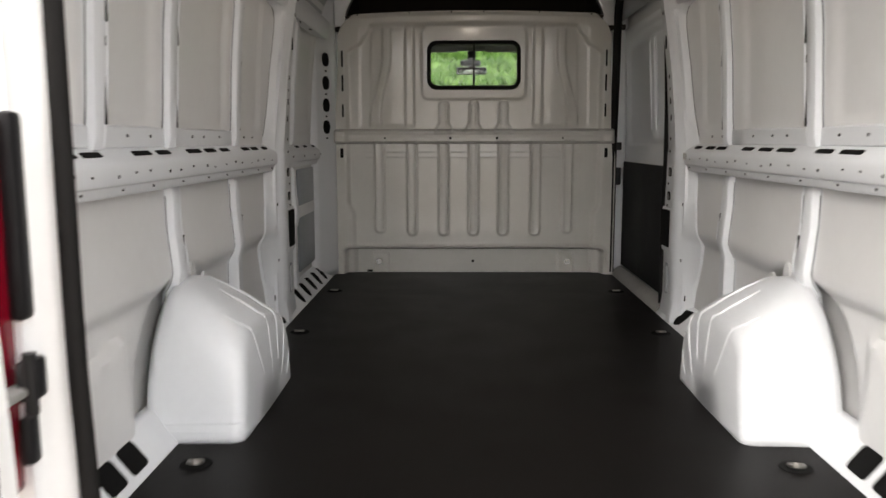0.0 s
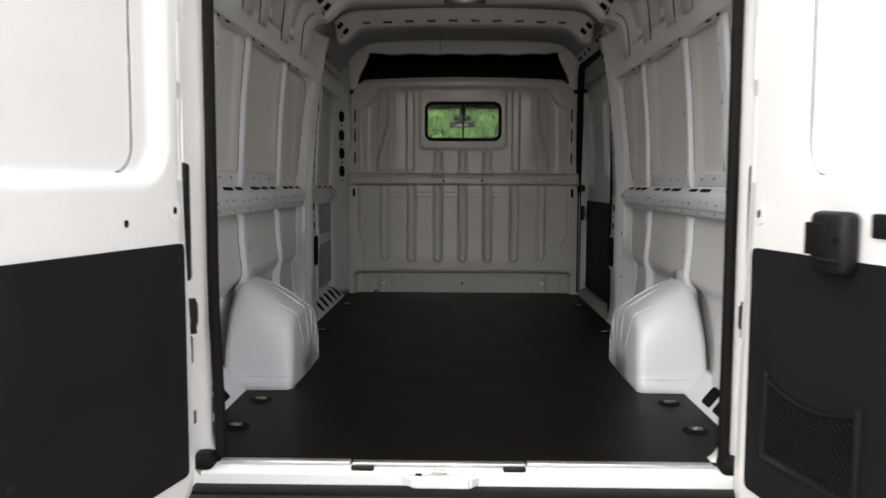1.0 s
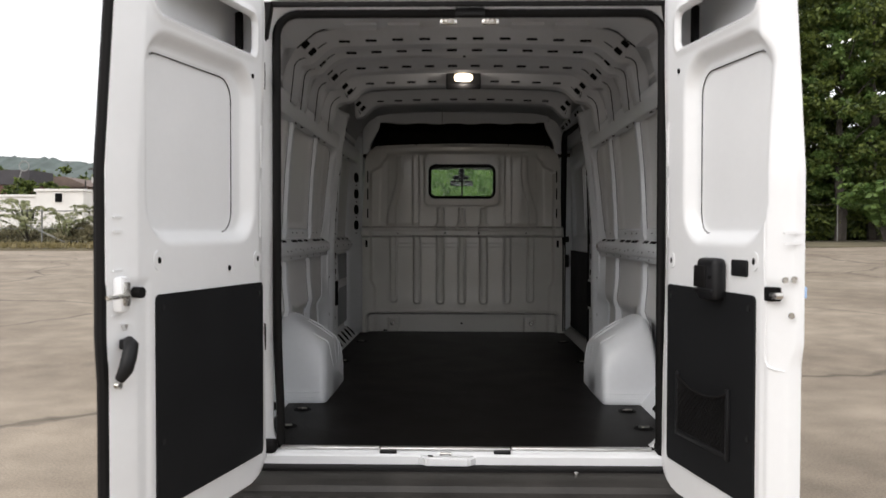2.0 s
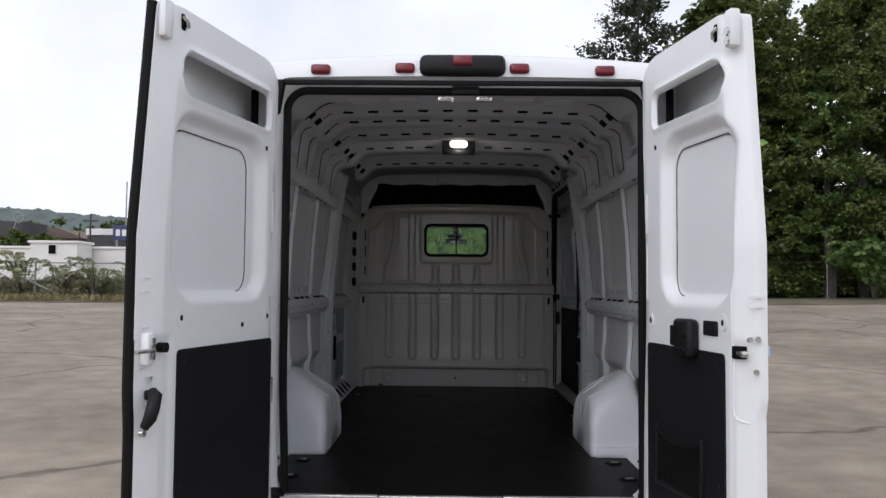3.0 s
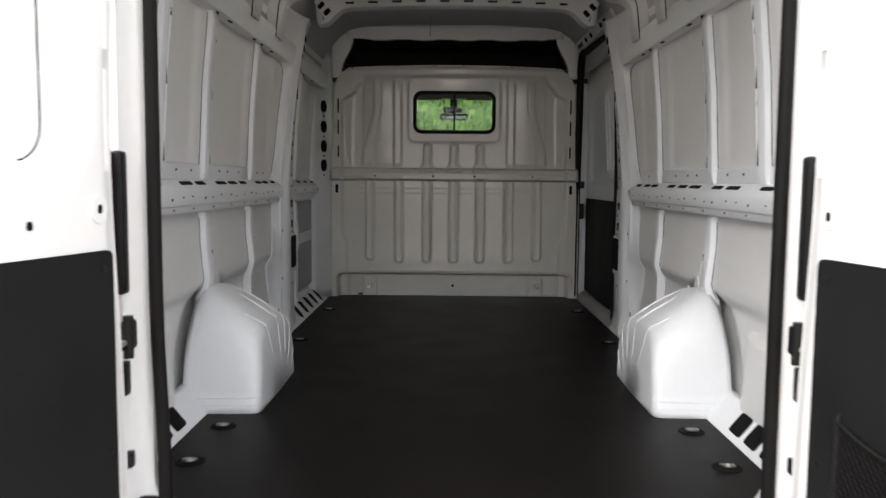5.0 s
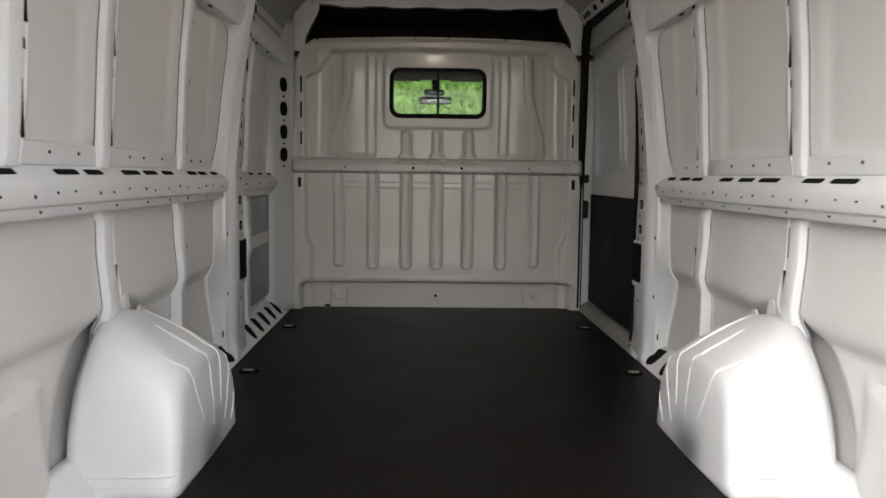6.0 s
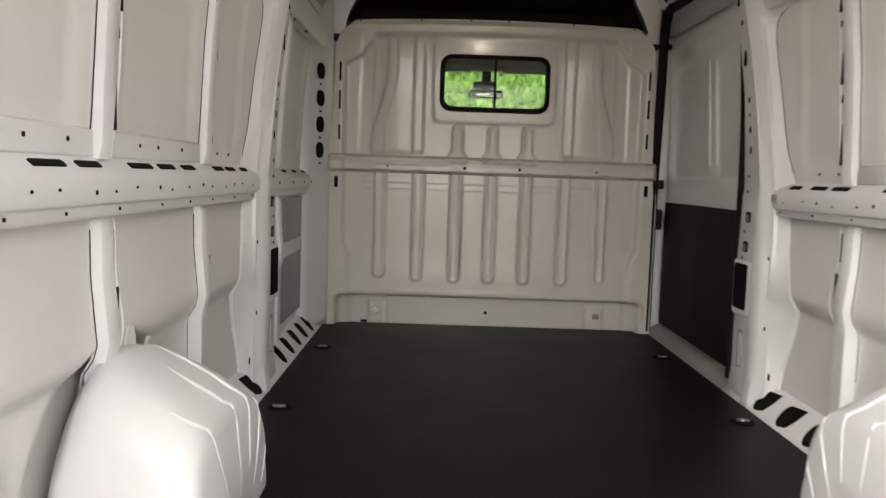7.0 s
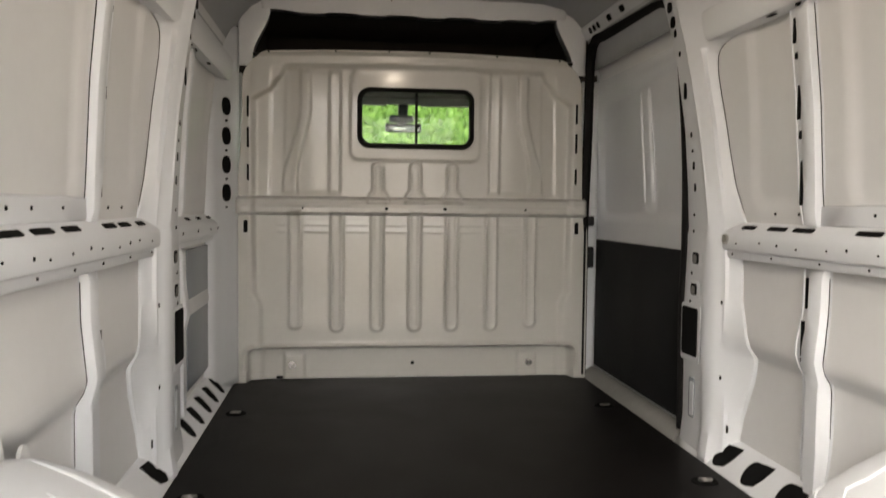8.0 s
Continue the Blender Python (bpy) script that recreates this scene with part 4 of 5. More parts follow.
    w = part("wheel", bm, TYRE, van, "black road tyre on a steel rim")
    rim = bmesh.new()
    bmesh.ops.create_cone(rim, cap_ends=True, segments=24, radius1=0.2, radius2=0.2, depth=0.16, matrix=Matrix.Translation((x, y, 0.345)) @ Matrix.Rotation(radians(90), 4, "Y"))
    part("rim", rim, STEEL, w)


for s in (-1, 1):
    wheel(s * 0.90, 0.95)
    wheel(s * 0.90, 4.95)

# sliding door in the kerb side
SD = 0.985


def sliding_door():
    def fn(y, z):
        x = SD - 0.03 * smoothstep(1.4, 2.4, z)
        # deep pocket along the top
        d = rr_dist(y, z, 3.06, 2.185, 1.22, 0.165, 0.03)
        x += 0.12 * smoothstep(0.004, -0.014, d)
        x -= 0.008 * math.exp(-((d - 0.012) / 0.01) ** 2)
        # window field, stepped twice, with its top edge falling forward
        d = rr_dist(y, z - 0.03 * (3.0 - y) * smoothstep(1.6, 1.95, z), 3.02, 1.705, 1.10, 0.60, 0.08)
        x += 0.022 * smoothstep(0.02, -0.012, d)
        x -= 0.012 * smoothstep(0.055, 0.04, abs(y - 2.945 - 0.08 * (z - 1.7))) * smoothstep(1.42, 1.46, z) * smoothstep(2.0, 1.97, z)
        return (x, y, z)
    d = part("sliding_door", sheet(fn, span(2.37, 3.66, 0.015), span(0.5, 2.36, 0.015)), INNER, van, "closed white sliding side door, black lower trim", thick=0.004, smooth=60)
    for yb, r in ((2.90, 0.011), (2.985, 0.009)):
        pts = [(fn(yb + 0.08 * (z - 1.7), z)[0] - 0.002, yb + 0.08 * (z - 1.7), z) for z in span(1.47, 1.97, 0.06)]
        part("bead", tube(pts, [0.003] + [r] * (len(pts) - 2) + [0.003], 8), INNER, d)
    for y in (2.72, 2.98, 3.22):
        plate("slot", d, (0.995, y, 2.262), (0, 1, 0), (1, 0, 0), 0.04, 0.014, 0.006)
    part("trim_panel", box(0.957, 0.968, 2.45, 3.55, 0.615, 1.28, 0.004), TRIM, d, "black trim board on the sliding door")
    part("door_step", prism([(0.9, 0.545), (0.915, 0.575), (0.955, 0.60), (0.972, 0.60), (0.972, 0.52), (0.9, 0.52)], "y", 2.40, 3.58), STEEL, van, "pale grey door step edge")
    pts = [(0.886, 3.54 - 0.045 * smoothstep(1.3, 2.0, z), z) for z in span(0.57, 2.05, 0.12)]
    pts += [(0.888 - 0.004 * math.sin(a), 3.365 + 0.13 * math.cos(a), 2.13 + 0.15 * math.sin(a)) for a in [radians(k) for k in range(0, 91, 10)]]
    pts += [(0.895, y, 2.28 - 0.02 * (3.35 - y)) for y in span(3.32, 2.68, -0.1)]
    pts += [(0.898 + 0.014 * math.sin(a), 2.64 - 0.12 * math.sin(a), 2.18 + 0.085 * math.cos(a)) for a in [radians(k) for k in range(0, 91, 15)]]
    pts += [(0.922 + 0.008 * smoothstep(2.1, 1.5, z), pillar_lines(z)[3] + 0.016, z) for z in span(2.14, 0.6, -0.09)]
    rad = [0.025 if p[1] > 3.3 else 0.025 - 0.008 * smoothstep(3.3, 2.6, p[1]) for p in pts]
    part("door_seal", tube(pts, rad, 8), RUBBER, van, "black rubber door seal")
    part("door_latch", box(0.888, 0.94, 3.525, 3.575, 1.13, 1.24, 0.008), PLASTIC, d)
    part("door_latch", box(0.90, 0.94, 3.53, 3.57, 1.35, 1.40, 0.006), PLASTIC, d)
    f = sheet(lambda z, k: ((0.975, 0.95, 0.925, 0.875)[k], (3.60, 3.595, 3.59, 3.585)[k], z), span(0.56, 2.3, 0.1), [0, 1, 2, 3])
    part("front_pillar", f, INNER, van, thick=0.003)


sliding_door()
hd = part("door_header", prism([(0.905, 2.29), (0.872, 2.30), (0.845, 2.35), (0.857, 2.385), (0.90, 2.385)], "y", 2.30, 3.52), INNER, van, "white rail over the sliding door with oval holes")
for y in (2.5, 2.62, 2.95, 3.12, 3.28, 3.34, 3.40):
    plate("slot", hd, (0.8575, y, 2.325), (0, -1, 0), (-0.475, 0, 0.88), 0.05 if y < 3.2 else 0.03, 0.03, 0.012)

# tail: body frame round the opening, seal, sill, bumper, lamps
def opening_loop(bm, half, top, bottom, r, y, crown=0.0):
    pts = rrect(2 * half, top - bottom, r, 8)
    a, b = pts[8], pts[9]
    pts[9:9] = [(a[0] + (b[0] - a[0]) * k / 10, a[1]) for k in range(1, 10)]
    return [bm.verts.new((a, y, (top + bottom) / 2 + b + (crown * (1 - (a / half) ** 2) if b > 0 else 0))) for a, b in pts]


bm = bmesh.new()
LOOPS = ((1.033, 2.44, 0.42, 0.19, 0.05, 0.062), (1.03, 2.435, 0.42, 0.19, -0.14, 0.058), (1.0, 2.43, 0.43, 0.17, -0.215, 0.05), (0.95, 2.405, 0.45, 0.13, -0.245, 0.034), (0.84, 2.362, 0.49, 0.09, -0.25, 0.012), (0.832, 2.357, 0.495, 0.088, -0.215, 0.0), (0.806, 2.335, 0.52, 0.085, -0.20, 0.0),
         (0.800, 2.33, 0.528, 0.085, -0.195, 0.0), (0.792, 2.318, 0.535, 0.085, -0.19, 0.0), (0.80, 2.32, 0.538, 0.09, -0.15, 0.0), (0.85, 2.325, 0.538, 0.11, -0.11, 0.0), (0.955, 2.345, 0.54, 0.13, -0.07, 0.02), (0.988, 2.39, 0.54, 0.15, 0.0, 0.03))
ls = [opening_loop(bm, *a) for a in LOOPS]
for a, b in zip(ls, ls[1:]):
    for k in range(len(a)):
        bm.faces.new((a[k], a[(k + 1) % len(a)], b[(k + 1) % len(a)], b[k]))
frame_ob = part("rear_frame", bm, WHITE, van, "white steel frame of the rear opening", smooth=50)
seal = [(-0.772 + 0.014 * smoothstep(1.1, 0.6, z), -0.206, z) for z in span(0.56, 2.15, 0.15)]
seal += [(-0.682 - 0.09 * math.cos(a), -0.206, 2.226 + 0.09 * math.sin(a)) for a in [radians(k) for k in range(0, 91, 10)]]
seal += [(x, -0.206, 2.316) for x in span(-0.5, 0.5, 0.25)]
seal += [(0.70 + 0.09 * math.sin(a), -0.206, 2.226 + 0.09 * math.cos(a)) for a in [radians(k) for k in range(0, 91, 10)]]
seal += [(0.79, -0.206, z) for z in span(2.1, 0.56, -0.2)]
part("rear_seal", tube(seal, 0.0175, 10), RUBBER, van, "black rubber seal round the rear opening")
part("gutter_seal", box(-0.83, 0.83, -0.266, -0.248, 2.330, 2.352, 0.005), RUBBER, van)
for s in (-1, 1):
    part("corner_stop", prism([(s * 0.775, 2.345), (s * 0.812, 2.345), (s * 0.808, 2.20), (s * 0.797, 2.21)], "y", -0.285, -0.235), RUBBER, van)
    lampbody = part("tail_lamp", box(min(s * 0.855, s * 0.985), max(s * 0.855, s * 0.985), -0.325, -0.20, 0.80, 1.475, 0.02, 3), REDLENS, van, "tall red tail lamp")
    part("lamp_housing", box(min(s * 0.828, s * 0.858), max(s * 0.828, s * 0.858), -0.262, -0.22, 1.11, 1.465, 0.012), PLASTIC, lampbody)
    for z in (1.013, 2.05):
        h = part("hinge", box(min(s * 0.808, s * 0.835), max(s * 0.808, s * 0.835), -0.295, -0.235, z - 0.036, z + 0.036, 0.008), PLASTIC, van, "black door hinge")
        part("hinge_pin", tube([(s * 0.81, -0.29, z - 0.052), (s * 0.81, -0.29, z + 0.052)], 0.012, 10), PLASTIC, h)
        part("check_arm", box(min(s * 0.81, s * 0.85), max(s * 0.81, s * 0.85), -0.43, -0.28, z - 0.02, z - 0.006, 0.004), STEEL, h)
    part("door_stop", box(min(s * 0.825, s * 0.845), max(s * 0.825, s * 0.845), -0.275, -0.24, 0.86, 0.945, 0.006), PLASTIC, van)
    part("door_stop", box(min(s * 0.82, s * 0.84), max(s * 0.82, s * 0.84), -0.27, -0.24, 0.675, 0.715, 0.004), PLASTIC, van)
    part("seal_end", box(min(s * 0.765, s * 0.83), max(s * 0.765, s * 0.83), -0.275, -0.20, 0.535, 0.585, 0.018, 3), RUBBER, van)

for x, z in ((-0.62, 2.399), (-0.252, 2.407), (0.248, 2.407), (0.62, 2.399)):
    ml = part("marker_light", box(x - 0.043, x + 0.043, -0.272, -0.22, z - 0.022, z + 0.022, 0.014, 3), REDLENS, van, "small red roof marker light")
brake = part("brake_light_housing", box(-0.188, 0.188, -0.285, -0.21, 2.372, 2.466, 0.03, 3), PLASTIC, van, "black high brake light and camera housing")
part("lens", box(-0.044, 0.044, -0.294, -0.25, 2.409, 2.458, 0.014, 3), REDLENS, brake)
for x in (-0.072, 0.097):
    st = part("door_striker", box(x - 0.035, x + 0.035, -0.215, -0.20, 2.272, 2.292, 0.004), CHROME, van, "plated steel door striker")
    part("striker_loop", tube([(x - 0.02, -0.215, 2.282), (x - 0.02, -0.235, 2.285), (x + 0.02, -0.235, 2.285), (x + 0.02, -0.215, 2.282)], 0.0045, 6), CHROME, st)
part("striker_plate", box(-0.045, 0.075, -0.225, -0.203, 2.302, 2.338, 0.006), PLASTIC, van)
rod = part("hanging_wire", tube([(-0.16, 2.9, 2.43), (-0.162, 2.9, 2.3)], 0.003, 5), STEEL, van)

# threshold strips, sill and bumper
for x0, x1, y in ((-0.752, -0.35, -0.228), (-0.345, 0.182, -0.236), (0.187, 0.752, -0.228)):
    part("threshold_strip", box(x0, x1, y - 0.014, y + 0.014, 0.548, 0.560, 0.004), ALU, van, "bright aluminium threshold strip")
for x in (-0.312, 0.148):
    part("sill_stop", box(x - 0.034, x + 0.034, -0.264, -0.24, 0.538, 0.552, 0.004), PLASTIC, van)
sill = bmesh.new()
prism([(-0.21, 0.546), (-0.243, 0.546), (-0.252, 0.541), (-0.264, 0.537), (-0.271, 0.529), (-0.271, 0.46), (-0.21, 0.46)], "x", -0.80, 0.80, sill)
sl = part("sill", sill, WHITE, van, "white painted rear sill")
pk = prism([(-0.155, -0.302), (-0.20, -0.262), (0.05, -0.262), (0.015, -0.302)], "z", 0.495, 0.5345)
bmesh.ops.bevel(pk, geom=list(pk.edges), offset=0.008, segments=2, affect="EDGES")
part("latch_pocket", pk, WHITE, sl)
part("striker_loop", tube([(-0.10, -0.262, 0.534), (-0.10, -0.282, 0.546), (-0.06, -0.282, 0.546), (-0.06, -0.262, 0.534)], 0.005, 8), CHROME, sl)
plate("slot", sl, (-0.14, -0.282, 0.5347), (1, 0, 0), (0, 1, 0), 0.02, 0.014, 0.004)
# Black block in place of the shade between sill and bumper.
part("bumper_gap_shade", box(-0.82, 0.82, -0.335, -0.266, 0.44, 0.498, 0.004), RUBBER, van)
bmp = bmesh.new()
prism([(-0.33, 0.488), (-0.42, 0.484), (-0.455, 0.47), (-0.462, 0.448), (-0.52, 0.442), (-0.548, 0.425), (-0.552, 0.30), (-0.50, 0.27), (-0.33, 0.27)], "x", -0.98, 0.98, bmp)
bump = part("rear_bumper", bmp, BUMPER, van, "dark grey plastic rear bumper step")
for k in range(26):
    part("tread_rib", box(-0.9 + k * 0.07, -0.86 + k * 0.07, -0.525, -0.475, 0.4405, 0.4435, 0.001, 1), BUMPER, bump)
part("bolt_head", tube([(0.43, -0.36, 0.487), (0.43, -0.36, 0.497)], 0.009, 8), CHROME, bump)


# rear doors
def rear_door(side, origin, angle, u0, u1, trim, rec1, rec2, crease, thick, chamfer):
    """An open rear door: a pressed inner panel, its rim and its outer skin. Local x runs from the hinge edge, local y across."""
    inw = 1 if side == "left" else -1
    z0, z1 = 0.505, 2.36

    def lean(z):
        return 0.095 * max(-0.08, z - 1.68)

    def edge(z, hinge):
        a = u0 + 0.032 * math.exp(-((z - 1.45) / 0.42) ** 2) if hinge else u1
        r = 0.095 if hinge else 0.03
        k = max(0, (z - (z1 - r)) / r, ((z0 + r) - z) / r)
        cut = r * (1 - math.sqrt(max(0, 1 - min(1, k) ** 2)))
        return a + cut if hinge else a - cut - 0.012 * smoothstep(1.12, 1.05, z) - lean(z)

    def mouth(u, z):
        # the pocket's outline: tight corners at the hinge end, wide ones at the free end
        return rr_dist(u, z, *rec1, 0.035 + 0.035 * smoothstep(rec1[0] - 0.08, rec1[0] + 0.08, u))

    def depth(u, z):
        d = 0.0
        q = mouth(u, z)
        d -= 0.011 * smoothstep(0.002, -0.010, q)
        d += 0.007 * math.exp(-((q - 0.004) / 0.012) ** 2)
        q = rr_dist(u, z, *rec2, 0.12)
        d -= 0.04 * smoothstep(0.012, -0.04, q)
        q = rr_dist(u, z, *crease, 0.07)
        d -= 0.006 * smoothstep(0.002, -0.003, q)
        d -= chamfer[1] * max(0.0, min(1.0, (u + lean(z) - u1 + chamfer[0]) / chamfer[0])) ** 1.1
        d -= 0.012 * smoothstep(0.05, 0, u - edge(z, True))
        # the stepped lower rim below the latch
        d -= 0.006 * smoothstep(1.30, 1.27, z) * smoothstep(trim[1] + 0.02, trim[1] + 0.04, u)
        return d
    us, zs = span(0, 1, 0.0085), span(z0, z1, 0.0085)

    def fn(s, z):
        a, b = edge(z, True), edge(z, False)
        u = a + s * (b - a)
        return (u, inw * depth(u, z), z)

    def pocket(s, z):
        a, b = edge(z, True), edge(z, False)
        return mouth(a + s * (b - a), z) < -0.010
    bm = sheet(fn, us, zs, pocket)
    # draw the pocket's cut edge onto its outline and turn it inwards
    cut = [e for e in bm.edges if len(e.link_faces) == 1 and mouth(e.verts[0].co.x, e.verts[0].co.z) < 0.01]
    for v in {v for e in cut for v in e.verts}:
        for k in range(3):
            u, z, h = v.co.x, v.co.z, 0.002
            q = mouth(u, z)
            gu, gz = (mouth(u + h, z) - mouth(u - h, z)) / (2 * h), (mouth(u, z + h) - mouth(u, z - h)) / (2 * h)
            g = max(0.25, gu * gu + gz * gz)
            v.co.x, v.co.z = u - (q + 0.011) * gu / g, z - (q + 0.011) * gz / g
        v.co.y = inw * depth(v.co.x, v.co.z)
    for v in bmesh.ops.extrude_edge_only(bm, edges=cut)["geom"]:
        if isinstance(v, bmesh.types.BMVert):
            v.co.y -= inw * 0.005
    rim = [e for e in bm.edges if len(e.link_faces) == 1 and mouth(e.verts[0].co.x, e.verts[0].co.z) > 0.01]
    got = bmesh.ops.extrude_edge_only(bm, edges=rim)
    vs = [g for g in got["geom"] if isinstance(g, bmesh.types.BMVert)]
    for v in vs:
        v.co.y = -inw * (thick + 0.075 * smoothstep(u1 - 0.12, u0 + 0.2, v.co.x))
    outer = set(vs)
    es = [g for g in got["geom"] if isinstance(g, bmesh.types.BMEdge) and all(v in outer for v in g.verts)]
    bmesh.ops.holes_fill(bm, edges=es)
    d = part("rear_door", bm, WHITE, van, "open white rear door with a black lower trim board", smooth=50)
    s, c = math.sin(radians(angle)), math.cos(radians(angle))
    ax = Vector((-s, -c, 0)) if side == "left" else Vector((s, -c, 0))
    ay = Vector((c, -s, 0)) if side == "left" else Vector((c, s, 0))
    d.matrix_basis = Matrix.Translation(origin) @ Matrix((ax, ay, Vector((0, 0, 1)))).transposed().to_4x4()

    def on(u, z, w, h, r=0.004, mat=None, deep=0.004, name="screw_hole", lift=0.0005, label=""):
        y = inw * (depth(u, z) + lift)
        return plate(name, d, (u, y, z), (inw * -1, 0, 0), (0, 0, 1), w, h, r, mat, deep, label)

    # black block added as shade in the hollow door, behind the pocket's hinge end
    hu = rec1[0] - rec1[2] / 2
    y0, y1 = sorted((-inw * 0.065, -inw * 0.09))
    part("cavity_shade_block", box(hu - 0.03, hu + 0.004, y0, y1, rec1[1] - 0.10, rec1[1] + 0.10, 0.01, 2), VOID, d, "black block standing for shade inside the hollow door")
    # trim board
    tu0, tu1, tz0, tz1 = trim
    y0, y1 = sorted((inw * -0.02, inw * 0.007))
    tb = bmesh.new()
    pts = rrect(tu1 - tu0, tz1 - tz0, 0.018, 4)
    prism([((tu0 + tu1) / 2 + a, (tz0 + tz1) / 2 + b) for a, b in pts], "y", y0, y1, tb)
    board = part("trim_panel", tb, TRIM, d, "black textured trim board")
    for u, z in ((tu0 + 0.03, tz1 - 0.04), (tu1 - 0.03, tz1 - 0.04), (tu0 + 0.02, tz0 + 0.2), (tu1 - 0.03, tz0 + 0.2)):
        plate("clip", board, (u, inw * 0.0072, z), (-inw, 0, 0), (0, 0, 1), 0.018, 0.018, 0.0085, PLASTIC, 0.002)
    cx, cz, cw, ch = crease
    pts = [(cx + a, cz + b) for a, b in rrect(cw, ch, 0.07, 6)]
    pts = [p for p in pts[3:21]]
    pts[0] = (cx + cw / 2 - 0.05, cz + ch / 2)
    fine = []
    for p, q in zip(pts, pts[1:]):
        fine += [(p[0] + (q[0] - p[0]) * k / 4, p[1] + (q[1] - p[1]) * k / 4) for k in range(4)]
    part("seam", tube([(u, inw * (depth(u, z) + 0.0005), z) for u, z in fine], 0.002, 5), VOID, d)
    # free-edge seal, top bracket, edge marks
    if side == "left":
        pts = [(u1 - 0.002 - lean(z) - 0.01 * smoothstep(1.12, 1.02, z), -inw * 0.05, z) for z in span(z0 + 0.02, z1 - 0.01, 0.06)]
        part("edge_seal", tube(pts, 0.0175, 8), RUBBER, d, "black rubber edge seal")
    return d, on, depth, inw


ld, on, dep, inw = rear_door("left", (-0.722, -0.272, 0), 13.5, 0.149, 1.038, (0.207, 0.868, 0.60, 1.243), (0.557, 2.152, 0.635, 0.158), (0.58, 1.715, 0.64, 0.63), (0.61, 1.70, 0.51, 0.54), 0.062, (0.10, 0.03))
for u, z in ((0.85, 1.345), (0.242, 1.332)):
    on(u, z, 0.05, 0.06, 0.024, WHITE, 0.003, "boss")
    on(u, z, 0.014, 0.02, 0.007, None, 0.0045)
for u, z in ((0.442, 1.306), (0.272, 2.0)):
    on(u, z, 0.012, 0.018, 0.006)
on(0.205, 1.75, 0.01, 0.16, 0.004, WHITE, 0.004, "bead")
on(0.205, 1.52, 0.01, 0.22, 0.004, WHITE, 0.004, "bead")
lk = part("latch_plate", box(0.985, 1.028, inw * 0.0 - 0.028, inw * 0.0 + 0.006, 1.205, 1.305, 0.012), WHITE, ld)
part("latch_insert", box(0.992, 1.02, 0.001, 0.009, 1.222, 1.29, 0.006), CHROME, ld)
part("latch_rod", tube([(1.005, 0.012, 1.253), (1.085, 0.004, 1.250)], 0.007, 8), CHROME, ld, "plated latch rod")
part("bump_stop", tube([(0.955, -0.008, 1.257), (0.955, 0.02, 1.257)], 0.016, 12), RUBBER, ld, "dark rubber bump stop")
bm = tube([(0.992, 0.0, 1.122), (1.006, 0.02, 1.114), (1.026, 0.027, 1.085), (1.034, 0.022, 1.05), (1.036, 0.004, 1.022)], [0.017, 0.02, 0.021, 0.02, 0.014], 10)
box(0.975, 1.01, -0.02, 0.01, 1.10, 1.13, 0.006, 2, bm)
part("inner_handle", bm, PLASTIC, ld, "curved black pull handle")
part("button", tube([(1.02, -0.02, 1.003), (1.02, -0.006, 1.003)], 0.011, 10), CHROME, ld)
tri = part("triangle_mark", prism([(0.984, 1.170), (1.004, 1.170), (0.994, 1.152)], "y", -0.016, -0.0045), ALU, ld)
for z in (1.32, 1.195, 1.43, 1.47):
    on(1.005, z, 0.055, 0.006, 0.0025, WHITE, 0.004, "bead", -0.001)
for u, z in ((0.962, 2.285), (0.962, 2.255)):
    on(u, z, 0.03, 0.03, 0.012, CHROME, 0.006, "bolt_head", 0.004)
part("top_bracket", box(0.935, 0.985, -0.02, 0.006, 2.235, 2.358, 0.008), WHITE, ld)
part("top_latch", box(0.862, 0.885, -0.006, 0.004, 2.285, 2.34, 0.005), VOID, ld)
part("latch_claw", tube([(0.855, 0.006, 2.30), (0.87, 0.012, 2.315), (0.885, 0.006, 2.33)], 0.007, 8), CHROME, ld)

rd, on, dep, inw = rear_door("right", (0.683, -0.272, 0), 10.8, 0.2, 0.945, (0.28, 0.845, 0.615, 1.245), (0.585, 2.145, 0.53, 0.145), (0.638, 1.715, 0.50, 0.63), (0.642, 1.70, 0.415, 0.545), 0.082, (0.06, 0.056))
for u, z in ((0.835, 1.345), (0.302, 1.332)):
    on(u, z, 0.04, 0.055, 0.019, WHITE, 0.003, "boss")
    on(u, z, 0.013, 0.02, 0.006, None, 0.0045)
on(0.345, 2.0, 0.012, 0.018, 0.006)
on(0.262, 1.75, 0.01, 0.16, 0.004, WHITE, 0.004, "bead")
on(0.262, 1.52, 0.01, 0.22, 0.004, WHITE, 0.004, "bead")
cover = part("handle_cover", box(0.566, 0.684, -0.048, 0.0, 1.216, 1.35, 0.018, 3), PLASTIC, rd, "black moulded inner latch cover")
part("grip_recess", box(0.562, 0.635, -0.0535, -0.045, 1.255, 1.325, 0.004), RUBBER, cover)
part("cover_lip", box(0.556, 0.68, -0.0555, -0.045, 1.243, 1.252, 0.003), PLASTIC, cover)
plate("screw_hole", cover, (0.665, -0.0505, 1.29), (1, 0, 0), (0, 0, 1), 0.012, 0.012, 0.005)
part("lock_cover", box(0.712, 0.803, -0.008, 0.002, 1.298, 1.348, 0.006), PLASTIC, rd, "black square lock cover")
part("latch_mouth", box(0.888, 0.925, -0.004, 0.03, 1.235, 1.275, 0.004), VOID, rd)
part("latch_bolt", box(0.912, 0.955, -0.006, 0.018, 1.243, 1.262, 0.006), CHROME, rd, "plated latch bolt")
